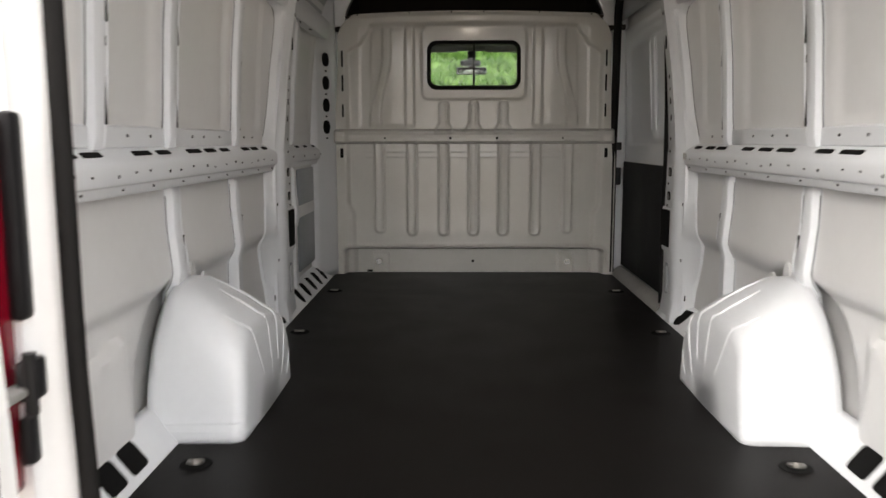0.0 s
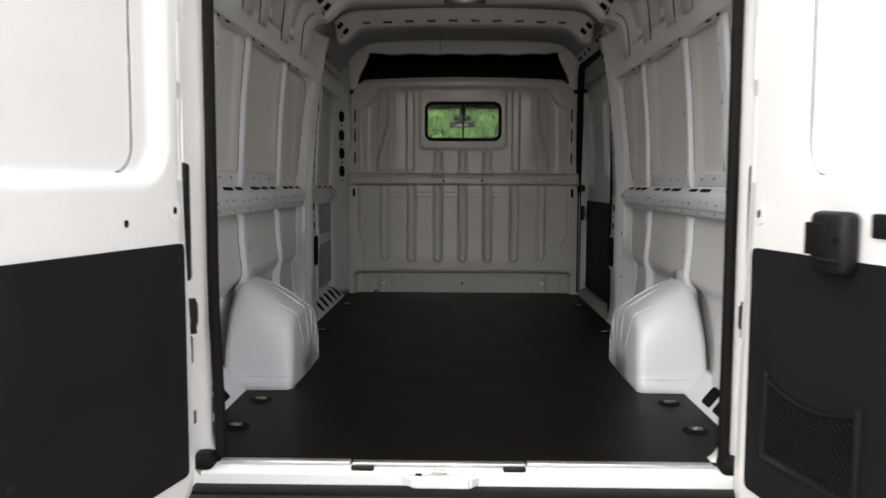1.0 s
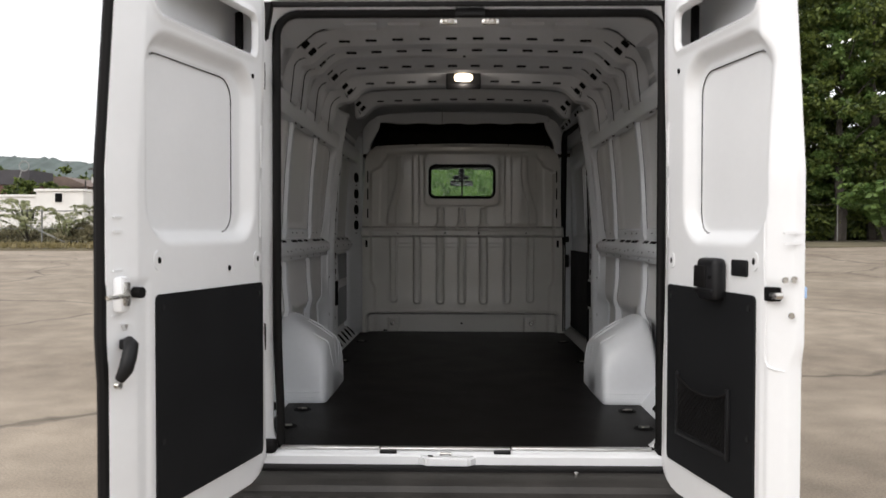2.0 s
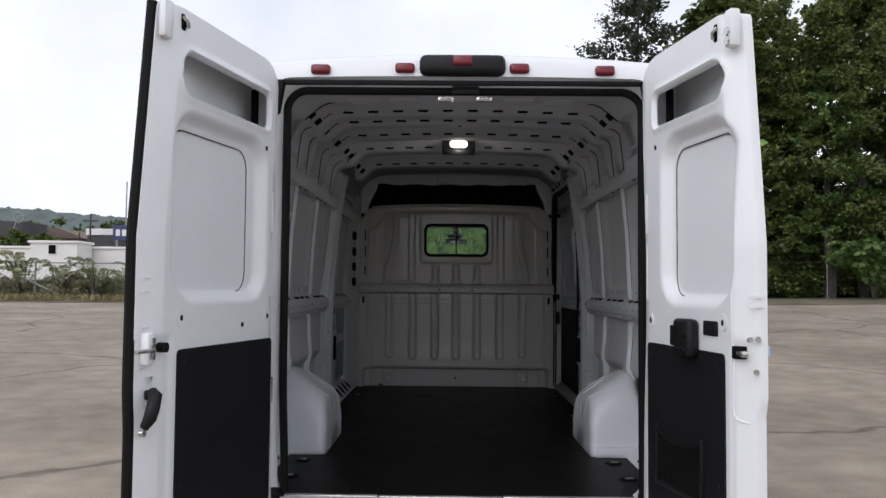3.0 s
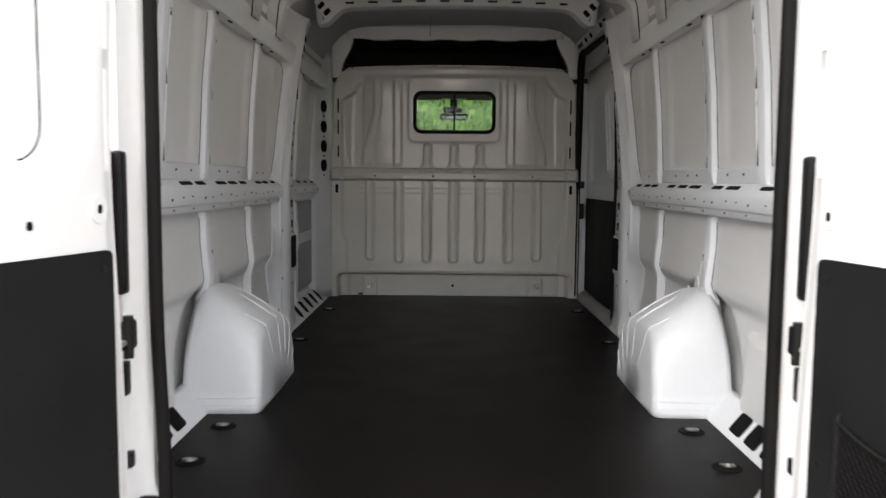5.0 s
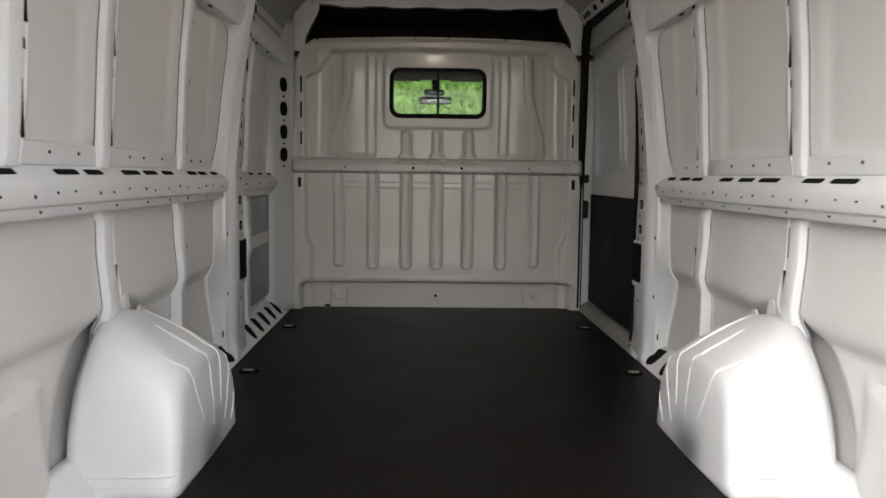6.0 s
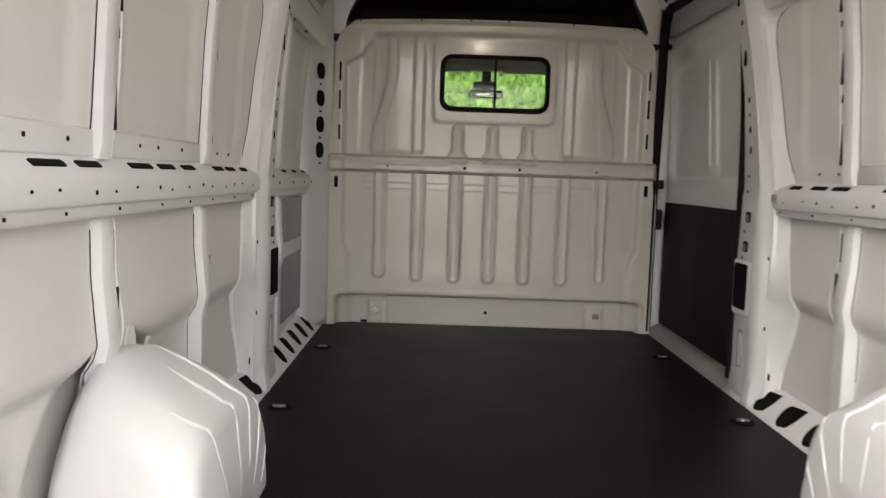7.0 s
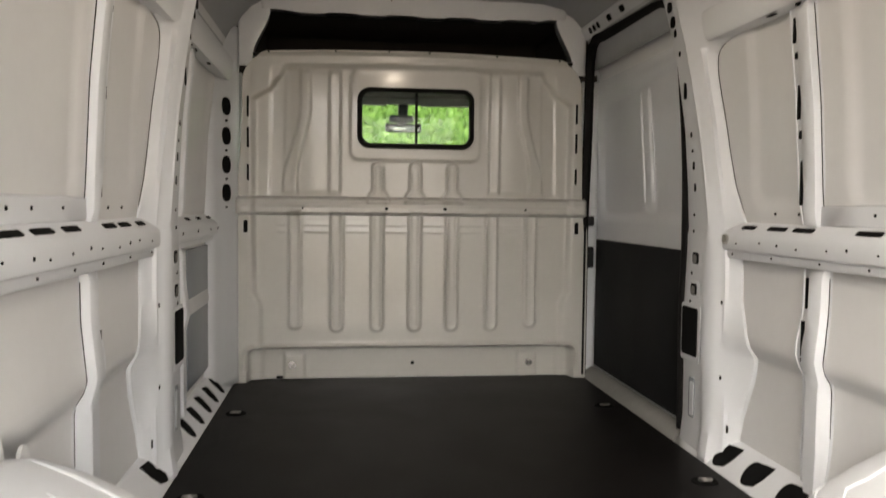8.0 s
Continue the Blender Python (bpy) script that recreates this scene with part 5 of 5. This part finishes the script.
for dlt, z in ((0.02, 1.297), (0.047, 1.299), (0.04, 1.197)):
    plate("bolt_head", rd, (0.9535, dlt, z), (0, 1, 0), (0, 0, 1), 0.018, 0.018, 0.0085, CHROME, 0.005)
part("top_bracket", box(0.862, 0.905, -0.006, 0.03, 2.235, 2.358, 0.008), WHITE, rd)
for z in (2.255, 2.285):
    plate("bolt_head", rd, (0.884, -0.0065, z), (1, 0, 0), (0, 0, 1), 0.028, 0.028, 0.012, CHROME, 0.006)
part("top_latch", box(0.79, 0.812, -0.004, 0.006, 2.275, 2.335, 0.005), VOID, rd)
part("latch_claw", tube([(0.79, -0.004, 2.29), (0.80, -0.012, 2.305), (0.815, -0.004, 2.32)], 0.007, 8), CHROME, rd)
for z in (1.40, 1.43):
    plate("bead", rd, (0.9535, 0.04, z), (0, 1, 0), (0, 0, 1), 0.05, 0.008, 0.003, WHITE, 0.004)
part("paper_tag", box(0.925, 0.95, 0.084, 0.092, 1.245, 1.278, 0.002), BLUE, rd, "pale blue plastic tag")
edge = [(0.882 + 0.004 * math.sin(6 * z), z) for z in span(1.46, 1.08, -0.04)] + [(0.886, 1.06), (0.896, 1.045), (0.912, 1.038), (0.93, 1.037)]
part("plate_edge", tube([(u, -(dep(u, z) + 0.0005), z) for u, z in edge], [0.001] + [0.0045] * (len(edge) - 2) + [0.002], 7), WHITE, rd)
# elastic net pocket
net = bmesh.new()
nu0, nu1, nz0, nz1 = 0.372, 0.71, 0.735, 0.93
for k in range(-9, 18):
    for sgn in (1, -1):
        pts = []
        for t in span(0, 1, 0.125):
            u = nu0 + (nu1 - nu0) * (k / 17 + 0.5 * t) if sgn > 0 else nu0 + (nu1 - nu0) * (k / 17 + 0.5 * (1 - t))
            sag = 0.035 * (1 - ((u - (nu0 + nu1) / 2) / ((nu1 - nu0) / 2)) ** 2)
            z = nz0 + t * (nz1 - sag - nz0)
            if nu0 <= u <= nu1:
                pts.append((u, -0.013, z))
        if len(pts) > 1:
            tube(pts, 0.0022, 4, bm=net)
pocket = part("net_pocket", net, RUBBER, rd, "black elastic net pocket")
for u in (nu0, nu1):
    part("pocket_bar", box(u - 0.008, u + 0.008, -0.018, -0.004, nz0 - 0.015, nz1 + 0.015, 0.004), PLASTIC, pocket)
part("pocket_bar", box(nu0, nu1, -0.017, -0.004, nz0 - 0.012, nz0 + 0.006, 0.003), PLASTIC, pocket)
part("pocket_hem", tube([(u, -0.014, nz1 - 0.035 * (1 - ((u - (nu0 + nu1) / 2) / ((nu1 - nu0) / 2)) ** 2)) for u in span(nu0, nu1, 0.03)], 0.005, 6), RUBBER, pocket)

# ---- the lot and what lies beyond ----
def ground_z(x, y):
    return 0.0155 * min(42, max(0, y - 6)) + 0.016 * min(60, max(0, x - 4)) * smoothstep(8, 40, y)


ys = [-400, -150, -60, -25, -12, -4, 0, 4, 8, 14, 20, 28, 36, 44, 48, 60, 90, 160, 400, 900, 2500]
xs = [-2500, -900, -400, -160, -80, -45, -25, -12, -5, 0, 5, 12, 25, 45, 80, 160, 400, 900, 2500]
gr = part("ground", sheet(lambda x, y: (x, y, ground_z(x, y) - (0.02 * (y - 48) if y > 48 and y < 100 else 1.04 if y >= 100 else 0)), xs, ys), LOT, None)
tagged(gr, "worn tan concrete parking lot with cracks", "ground", kind="structure")
verge = part("verge", sheet(lambda x, y: (x, y, ground_z(x, y) + 0.012 + 0.04 * smoothstep(38, 42, y)), span(-70, 60, 5), [37.5, 38.2, 40, 43, 47]), GRASS, None, thick=0.02)
tagged(verge, "strip of soil and rough grass at the lot's edge", "verge", kind="structure")


def leaf_cloud(bm, rng, centre, radii, count, size, droop=0.3, core=0.55, loose=0.55):
    """Leaves, each a folded blade of two quads, over an uneven ellipsoid of clumps."""
    clumps = []
    for _ in range(max(4, count // 110)):
        d = Vector((rng.gauss(0, 1), rng.gauss(0, 1), rng.gauss(0, 1))).normalized()
        r = core + (1 - core) * rng.random() ** 0.5
        clumps.append((Vector((d.x * radii[0] * r, d.y * radii[1] * r, d.z * radii[2] * r)) + Vector(centre), (0.2 + 0.2 * rng.random()) * min(radii)))
    for i in range(count):
        c, cr = clumps[rng.randrange(len(clumps))]
        d = Vector((rng.gauss(0, 1), rng.gauss(0, 1), rng.gauss(0, 0.55)))
        p = c + d * cr * loose
        blade(bm, rng, p, size * (0.6 + 0.8 * rng.random()), droop)


def blade(bm, rng, p, s, droop, way=None):
    a = way or Vector((rng.gauss(0, 1), rng.gauss(0, 1), rng.gauss(0, 0.6) - droop)).normalized()
    side = a.orthogonal().normalized()
    side.rotate(Matrix.Rotation(rng.random() * math.tau, 3, a))
    n = a.cross(side)
    w = 0.30 * s
    v = [bm.verts.new(q) for q in (p, p + a * s * 0.5 + side * w + n * 0.08 * s, p + a * s, p + a * s * 0.5 - side * w + n * 0.08 * s)]
    bm.faces.new((v[0], v[1], v[2]))
    bm.faces.new((v[0], v[2], v[3]))


def leaf_mesh(bm, mat):
    me = bpy.data.meshes.new("leaves")
    bm.to_mesh(me)
    bm.free()
    me.materials.append(mat)
    return me


def limb(bm, rng, a, b, r0, r1, wob=0.12):
    a, b = Vector(a), Vector(b)
    n = 6
    off = Vector((0, 0, 0))
    pts, rs = [], []
    for i in range(n + 1):
        t = i / n
        if 0 < i < n:
            off = off + Vector((rng.gauss(0, wob), rng.gauss(0, wob), 0))
        pts.append(a.lerp(b, t) + off * (b - a).length * 0.12)
        rs.append(r0 + (r1 - r0) * t)
    tube(pts, rs, 7, bm=bm)
    return pts


def broadleaf(x, y, height, spread, seed, mat, label, leaves=7000, size=0.26, base=0.05):
    rng = random.Random(seed)
    z0 = ground_z(x, y)
    t = thing("tree", label, "tree", "trees beside the lot", (x, y, z0))
    bm = bmesh.new()
    limb(bm, rng, (0, 0, -0.1), (0.2, 0.1, height * 0.72), 0.2 + height * 0.012, 0.06)
    tips = []
    for k in range(9):
        a = k * 2.4 + rng.random()
        h = height * (0.25 + 0.06 * k)
        e = (spread * 0.75 * math.cos(a), spread * 0.75 * math.sin(a), h + height * 0.13)
        limb(bm, rng, (0, 0, h), e, 0.09, 0.02)
        tips.append(e)
    part("trunk", bm, BARK, t)
    bm = bmesh.new()
    per = leaves // 40
    for k in range(40):
        a, f = k * 2.399, (k + 0.5) / 40
        h = height * (base + 0.09 + (0.88 - base) * f)
        r = spread * (0.84 * math.sin(math.pi * min(1, 0.25 + 0.72 * f)) ** 0.7)
        c = (r * math.cos(a) * rng.uniform(0.55, 1.05), r * math.sin(a) * rng.uniform(0.55, 1.05), h)
        w = spread * rng.uniform(0.22, 0.38)
        leaf_cloud(bm, rng, c, (w, w * rng.uniform(0.8, 1.2), height * rng.uniform(0.05, 0.085)), per, size, core=0.7, loose=0.62)
    crown = part("crown", leaf_mesh(bm, mat), mat, t)
    tagged(crown, kind="stuff")
    return t


def bush(x, y, w, h, seed, mat, label, leaves=1400, size=0.2, category="bush", group="scrub along the fence"):
    rng = random.Random(seed)
    t = thing("bush", label, category, group, (x, y, ground_z(x, y)))
    bm = bmesh.new()
    for k in range(6):
        limb(bm, rng, (rng.uniform(-0.2, 0.2), rng.uniform(-0.2, 0.2), -0.05), (rng.uniform(-w, w) * 0.4, rng.uniform(-w, w) * 0.3, h * rng.uniform(0.55, 0.9)), 0.03, 0.008)
    part("stem", bm, BARK, t)
    bm = bmesh.new()
    for k in range(7):
        c = (rng.uniform(-w, w) * 0.42, rng.uniform(-w, w) * 0.25, h * rng.uniform(0.08, 0.75))
        leaf_cloud(bm, rng, c, (w * 0.3, w * 0.25, h * 0.26), leaves // 7, size, loose=1.25)
    tagged(part("leaves", leaf_mesh(bm, mat), mat, t), kind="stuff")
    return t


def frond_bush(x, y, h, seed, mat, label, stems=12):
    """Sumac-like shrub: arching stems with rows of narrow leaflets."""
    rng = random.Random(seed)
    t = thing("sumac_bush", label, "bush", "scrub along the fence", (x, y, ground_z(x, y)))
    wood, lv = bmesh.new(), bmesh.new()
    for k in range(stems):
        a = rng.random() * math.tau
        r = h * rng.uniform(0.35, 0.75)
        top = h * rng.uniform(0.55, 1.0)
        pts = []
        for i in range(9):
            s = i / 8
            pts.append(Vector((math.cos(a) * r * s ** 1.3, math.sin(a) * r * s ** 1.3, top * math.sin(s * 1.9) / math.sin(1.57))))
        tube(pts, [0.02 - 0.0018 * i for i in range(9)], 5, bm=wood)
        for i in range(3, 9):
            for j in range(3):
                q = pts[i - 1].lerp(pts[i], j / 3)
                d = (pts[i] - pts[i - 1]).normalized()
                side = d.cross(Vector((0, 0, 1))).normalized()
                for sg in (1, -1):
                    blade(lv, rng, q, h * (0.13 if h > 3.8 else 0.1) * rng.uniform(0.7, 1.2), 0, (side * sg + d * 0.5 + Vector((0, 0, -0.35))).normalized())
    part("stem", wood, BARK, t)
    tagged(part("leaves", leaf_mesh(lv, mat), mat, t), kind="stuff")


def pine(x, y, height, spread, seed):
    rng = random.Random(seed)
    t = thing("pine_tree", "tall sparse dark conifer with bare limbs showing", "tree", "trees beside the lot", (x, y, ground_z(x, y)))
    bm, lv = bmesh.new(), bmesh.new()
    limb(bm, rng, (0, 0, -0.1), (0.3, 0, height), 0.3, 0.05, 0.05)
    for k in range(46):
        f = 0.35 + 0.63 * k / 46
        a = k * 2.399
        L = spread * (1.15 - f) * rng.uniform(0.6, 1.25) * 1.5
        h = height * f
        e = Vector((L * math.cos(a), L * math.sin(a), h + L * rng.uniform(-0.1, 0.25)))
        limb(bm, rng, (0.3 * f, 0, h), e, 0.05, 0.012)
        for i in range(230):
            s = rng.uniform(0.25, 1.05)
            p = Vector((0.3 * f, 0, h)).lerp(e, s) + Vector((rng.gauss(0, 0.4), rng.gauss(0, 0.4), rng.gauss(0, 0.28)))
            blade(lv, rng, p, rng.uniform(0.25, 0.5), 0.0)
    part("trunk", bm, BARK, t)
    tagged(part("crown", leaf_mesh(lv, NEEDLE), NEEDLE, t), kind="stuff")


# kerb-side wood
for i, (x, y, h, s) in enumerate(((20.5, 51, 21, 5.4), (27.5, 49.5, 22, 6.0), (35.5, 51, 21, 6.2), (44, 52, 21, 6.4))):
    broadleaf(x, y, h, s, 11 + i, LEAF, "leafy dark green broadleaf tree, branches to the ground", leaves=50000, size=0.3, base=0.07)
for i, (x, y, h, s) in enumerate(((22, 59, 25, 7), (31, 60, 26, 7.5), (40, 60, 25, 7.5), (50, 60, 24, 7.5))):
    broadleaf(x, y, h, s, 21 + i, LEAF, "tall dark green tree deep in the wood", leaves=32000, size=0.55, base=0.0)
broadleaf(24.6, 48.2, 15.5, 2.7, 31, LEAF_L, "smaller yellow-green broadleaf tree before the wood", leaves=14000, size=0.26, base=0.05)
pine(15.0, 60, 26.5, 6.2, 41)
for i, (x, w, h) in enumerate(((19, 4.2, 4.0), (22, 4, 4.4), (25.5, 4.2, 3.8), (29, 4.4, 4.2), (33, 4.5, 4.4), (37.5, 4.5, 4.2), (42, 4.5, 4.2))):
    bush(x, 49.2 + 0.5 * (i % 3), w, h * 0.75, 60 + i, LEAF, "dark green undergrowth at the wood's edge", leaves=6500, size=0.26, group="undergrowth")
frond_bush(24.6, 42.9, 3.9, 77, LEAF_L, "pale green sumac with arching fronds", stems=26)
frond_bush(28.0, 42.2, 4.6, 78, LEAF_L, "pale green sumac with arching fronds", stems=26)
for i in range(9):
    bush(17.5 + i * 3.6, 63.0, 6.0, 7.5, 150 + i, LEAF, "dark green growth deep in the wood", leaves=4200, size=0.5, group="undergrowth")
for i in range(12):
    bush(16.5 + i * 2.6, 54.5 + 1.5 * (i % 2), 5.0, 5.5, 80 + i, LEAF, "dark green undergrowth at the wood's edge", leaves=4200, size=0.34, group="undergrowth")

# green growth ahead of the cab
for i in range(7):
    bush(-4.2 + 1.4 * i, 20.5 + 0.8 * (i % 2), 3.8, 7.4, 90 + i, LEAF_F, "tall bright green thicket ahead of the cab", leaves=5000, size=0.24, category="thicket", group="thicket")
for i in range(5):
    bush(-4.5 + 2.6 * i, 24.5, 5.0, 8.2, 120 + i, LEAF_F, "tall bright green thicket ahead of the cab", leaves=9000, size=0.34, category="thicket", group="thicket")


bank = part("grass_bank", sheet(lambda x, y: (x, y, ground_z(x, y) - 0.02 + 6.4 * smoothstep(11.5, 20, y) * smoothstep(-5.2, -4.0, x) * smoothstep(5.2, 4.0, x) + 0.16 * noise.noise(Vector((x * 1.7, y * 1.7, 0)))), span(-5.2, 5.2, 0.25), span(11.5, 20, 0.25)), BANK, None, thick=0.02)
tagged(bank, "bright green grassy bank ahead of the cab", "bank", kind="structure")


tufts = bmesh.new()
rngb = random.Random(9)
for i in range(16000):
    x, y = rngb.uniform(-3.6, 3.6), rngb.uniform(12.5, 19.8)
    z = ground_z(x, y) - 0.02 + 6.4 * smoothstep(11.5, 20, y) + 0.16 * noise.noise(Vector((x * 1.7, y * 1.7, 0)))
    blade(tufts, rngb, Vector((x, y, z)), rngb.uniform(0.10, 0.3), 0, Vector((rngb.gauss(0, 0.5), rngb.gauss(-0.5, 0.4), 0.8)).normalized())
tagged(part("bank_growth", leaf_mesh(tufts, LEAF_F), LEAF_F, None), "bright green weeds covering the bank", "weeds", kind="stuff")


# chain-link fence along the far side
def fence(x0, x1, y, h, step, name_label, railed=True):
    f = thing("chain_link_fence", name_label, "fence", at=(0, 0, 0))
    x = x0
    k = 0
    while x <= x1:
        z = ground_z(x, y)
        part("post", tube([(x, y, z - 0.1), (x, y, z + h + 0.1)], 0.05 if railed else 0.028, 8), STEEL, f)
        x += step
        k += 1
    z = ground_z(0, y)
    if not railed:
        part("top_wire", tube([(q, y, ground_z(q, y) + h) for q in span(x0, x1, 4)], 0.012, 5), BARK, f)
        return
    part("top_rail", tube([(x0, y, z + h), (x1, y, z + h)], 0.035, 6), STEEL, f)
    part("mid_rail", tube([(x0, y, z + h * 0.52), (x1, y, z + h * 0.52)], 0.03, 6), STEEL, f)
    part("brace", tube([(x0 + 23.4, y - 0.95, z + h * 0.62), (x0 + 26.3, y - 1.0, z + 0.03)], 0.045, 6), STEEL, f)
    net = bmesh.new()
    for i in range(int((x1 - x0) / 0.35)):
        for sg in (1, -1):
            a = x0 + i * 0.35
            b = a + sg * h
            if x0 <= b <= x1:
                tube([(a, y, z), (b, y, z + h)], 0.006, 3, bm=net)
    tagged(part("mesh", net, STEEL, f), kind="stuff")


fence(-48.2, -8, 42.5, 2.13, 3.4, "grey chain-link fence overgrown with scrub")
fence(14, 46, 44.8, 2.3, 4.4, "grey chain-link fence before the wood", False)
rngs = random.Random(5)
for i in range(44):
    x = -46 + i * 0.84 + rngs.uniform(-0.3, 0.3)
    bush(x, 42.9 + rngs.uniform(-0.6, 1.2), rngs.uniform(1.8, 2.6), rngs.uniform(1.1, 1.8), 200 + i, (LEAF_Y, LEAF_D, LEAF_D)[i % 3], "dry olive and tan scrub grown through the fence", leaves=3400, size=0.13)
for i in range(14):
    frond_bush(-44 + i * 2.4 + rngs.uniform(-0.6, 0.6), 42.0 + rngs.uniform(-0.3, 0.8), rngs.uniform(2.2, 3.4), 300 + i, LEAF_Y, "pale feathery sumac growing through the fence", stems=11)
tuft = bmesh.new()
for i in range(5000):
    x, y = rngs.uniform(-48, -9), rngs.uniform(38.3, 42.4)
    blade(tuft, rngs, Vector((x, y, ground_z(x, y) + 0.06)), rngs.uniform(0.12, 0.4), 0, Vector((rngs.gauss(0, 0.4), rngs.gauss(0, 0.4), 1)).normalized())
tagged(part("dry_grass", leaf_mesh(tuft, DRY), DRY, None), "dry straw-coloured grass at the fence foot", "grass", kind="stuff")


def building(name, label, x0, x1, y0, y1, z0, z1, wall_mat, roof_mat, openings=(), parapet=0.4):
    b = thing(name, label, "building", at=(0, 0, 0))
    part("wall", box(x0, x1, y0, y1, z0, z1, 0.03, 1), wall_mat, b)
    part("roof", box(x0 - 0.2, x1 + 0.2, y0 - 0.2, y1 + 0.2, z1, z1 + parapet, 0.05, 1), roof_mat, b)
    for ox0, ox1, oz0, oz1 in openings:
        w = part("window", box(ox0 - 0.1, ox1 + 0.1, y0 - 0.06, y0 + 0.05, oz0 - 0.1, oz1 + 0.1, 0.02, 1), STUCCO, b)
        part("pane", box(ox0, ox1, y0 - 0.09, y0 - 0.055, oz0, oz1), VOID, w)
    return b


building("warehouse", "long low white flat-roofed warehouse", -66, -22, 90, 110, -1, 5.65, STUCCO, STUCCO, ((-38.3, -37.3, 3.0, 4.0), (-52, -50.5, 3.0, 4.2)), 0.3)
building("white_store", "white store with a raised flat roof", -48.1, -42.7, 86, 89.8, -1, 6.1, STUCCO, STUCCO, ((-45.9, -45.1, 4.9, 5.9),), 0.3)
hall = building("brown_hall", "brown roofed hall behind the warehouse", -71, -62.8, 130, 140, -1, 8.9, BROWN, BROWN)
part("roof_ridge", prism([(-72, 9.2), (-70, 10.9), (-66.5, 10.9), (-62.2, 9.2)], "y", 129.5, 140.5), BROWN, hall)
bldg = building("sign_hall", "dark clad hall with a pale roof", -57.3, -50.9, 120, 128, -1, 9.2, DARKWALL, STUCCO, (), 1.0)
sign = thing("sign_board", "dark blue sign board with a white strip of lettering", "sign", at=(0, 0, 0))
part("board", box(-52.1, -46.8, 117.2, 117.7, 8.3, 10.6, 0.05, 1), SLATE, sign)
for x in (-51.5, -47.4):
    part("leg", tube([(x, 117.4, -1), (x, 117.4, 9)], 0.2, 6), STEEL, sign)
for k in range(5):
    part("letter_bar", box(-51.6 + k * 0.95, -50.95 + k * 0.95, 117.1, 117.19, 8.9, 9.9, 0.02, 1), STUCCO, sign)
building("red_brown_store", "red-brown store with a dark front", -92, -67, 119, 126, -1, 8.9, RUST, DARKWALL, (), 2.3)
arch = thing("arched_roof_sign", "pale round emblem over a dark roof", "sign", at=(0, 0, 0))
part("hoop", tube([(-66.6 + 0.75 * math.cos(a), 117, 11.6 + 0.75 * math.sin(a)) for a in [k * math.tau / 24 for k in range(24)]], 0.09, 6, True), STEEL, arch)
part("leg", tube([(-67.6, 117, -1), (-67.6, 117, 8.8), (-67.0, 117, 11.0)], 0.1, 6), STEEL, arch)


def pole(x, y, h, cross=True):
    p = thing("utility_pole", "weathered wooden utility pole", "pole", "poles beyond the lot", (x, y, -1))
    part("mast", tube([(0, 0, 0), (0, 0, h)], [0.2, 0.13], 8), BARK, p)
    if cross:
        part("crossarm", box(-1.2, 1.2, -0.08, 0.08, h - 1.2, h - 1.0, 0.02, 1), BARK, p)


pole(-55.0, 116, 13.2)
pole(-57.6, 118, 10.5, False)
mast = thing("lamp_mast", "thin pale steel lighting mast", "pole", at=(0, 0, 0))
part("mast", tube([(-55.4, 130, -1), (-55.4, 130, 19)], [0.2, 0.1], 6), STEEL, mast)

# trees before the stores
for i, (x, y, h) in enumerate(((-93, 112, 9.5), (-86, 110, 8.5), (-79, 113, 9.0), (-74, 111, 8.0), (-64, 112, 8.6), (-60.5, 114, 8.2))):
    broadleaf(x, y, h, 3.4, 400 + i, LEAF, "rounded green tree among the stores", leaves=5200, size=0.5, base=0.0)

# far woods and hills
for i in range(26):
    rg = random.Random(700 + i)
    x, y = -126 + i * 3.3 + rg.uniform(-2, 2), 150 + rg.uniform(-6, 10)
    t = thing("tree", "distant dark green tree", "tree", "far trees", (x, y, -1))
    bm = bmesh.new()
    limb(bm, rg, (0, 0, 0), (0, 0, 9), 0.3, 0.1)
    part("trunk", bm, BARK, t)
    bm = bmesh.new()
    for k in range(8):
        leaf_cloud(bm, rg, (rg.uniform(-3, 3), rg.uniform(-2, 2), rg.uniform(5, 13.5)), (3.0, 2.4, 2.2), 320, 0.7)
    tagged(part("crown", leaf_mesh(bm, LEAF), LEAF, t), kind="stuff")


def hill_z(x, base, top, seed):
    n = noise.noise(Vector((x / 210.0, seed, 0))) + 0.4 * noise.noise(Vector((x / 60.0, seed, 3))) + 0.5 * noise.noise(Vector((x / 16.0, seed, 7))) + 0.4 * noise.noise(Vector((x / 6.0, seed, 9)))
    return base + top * (0.75 + 0.05 * n) * (1.0 - 0.0003 * min(700, max(-40, x + 750)))


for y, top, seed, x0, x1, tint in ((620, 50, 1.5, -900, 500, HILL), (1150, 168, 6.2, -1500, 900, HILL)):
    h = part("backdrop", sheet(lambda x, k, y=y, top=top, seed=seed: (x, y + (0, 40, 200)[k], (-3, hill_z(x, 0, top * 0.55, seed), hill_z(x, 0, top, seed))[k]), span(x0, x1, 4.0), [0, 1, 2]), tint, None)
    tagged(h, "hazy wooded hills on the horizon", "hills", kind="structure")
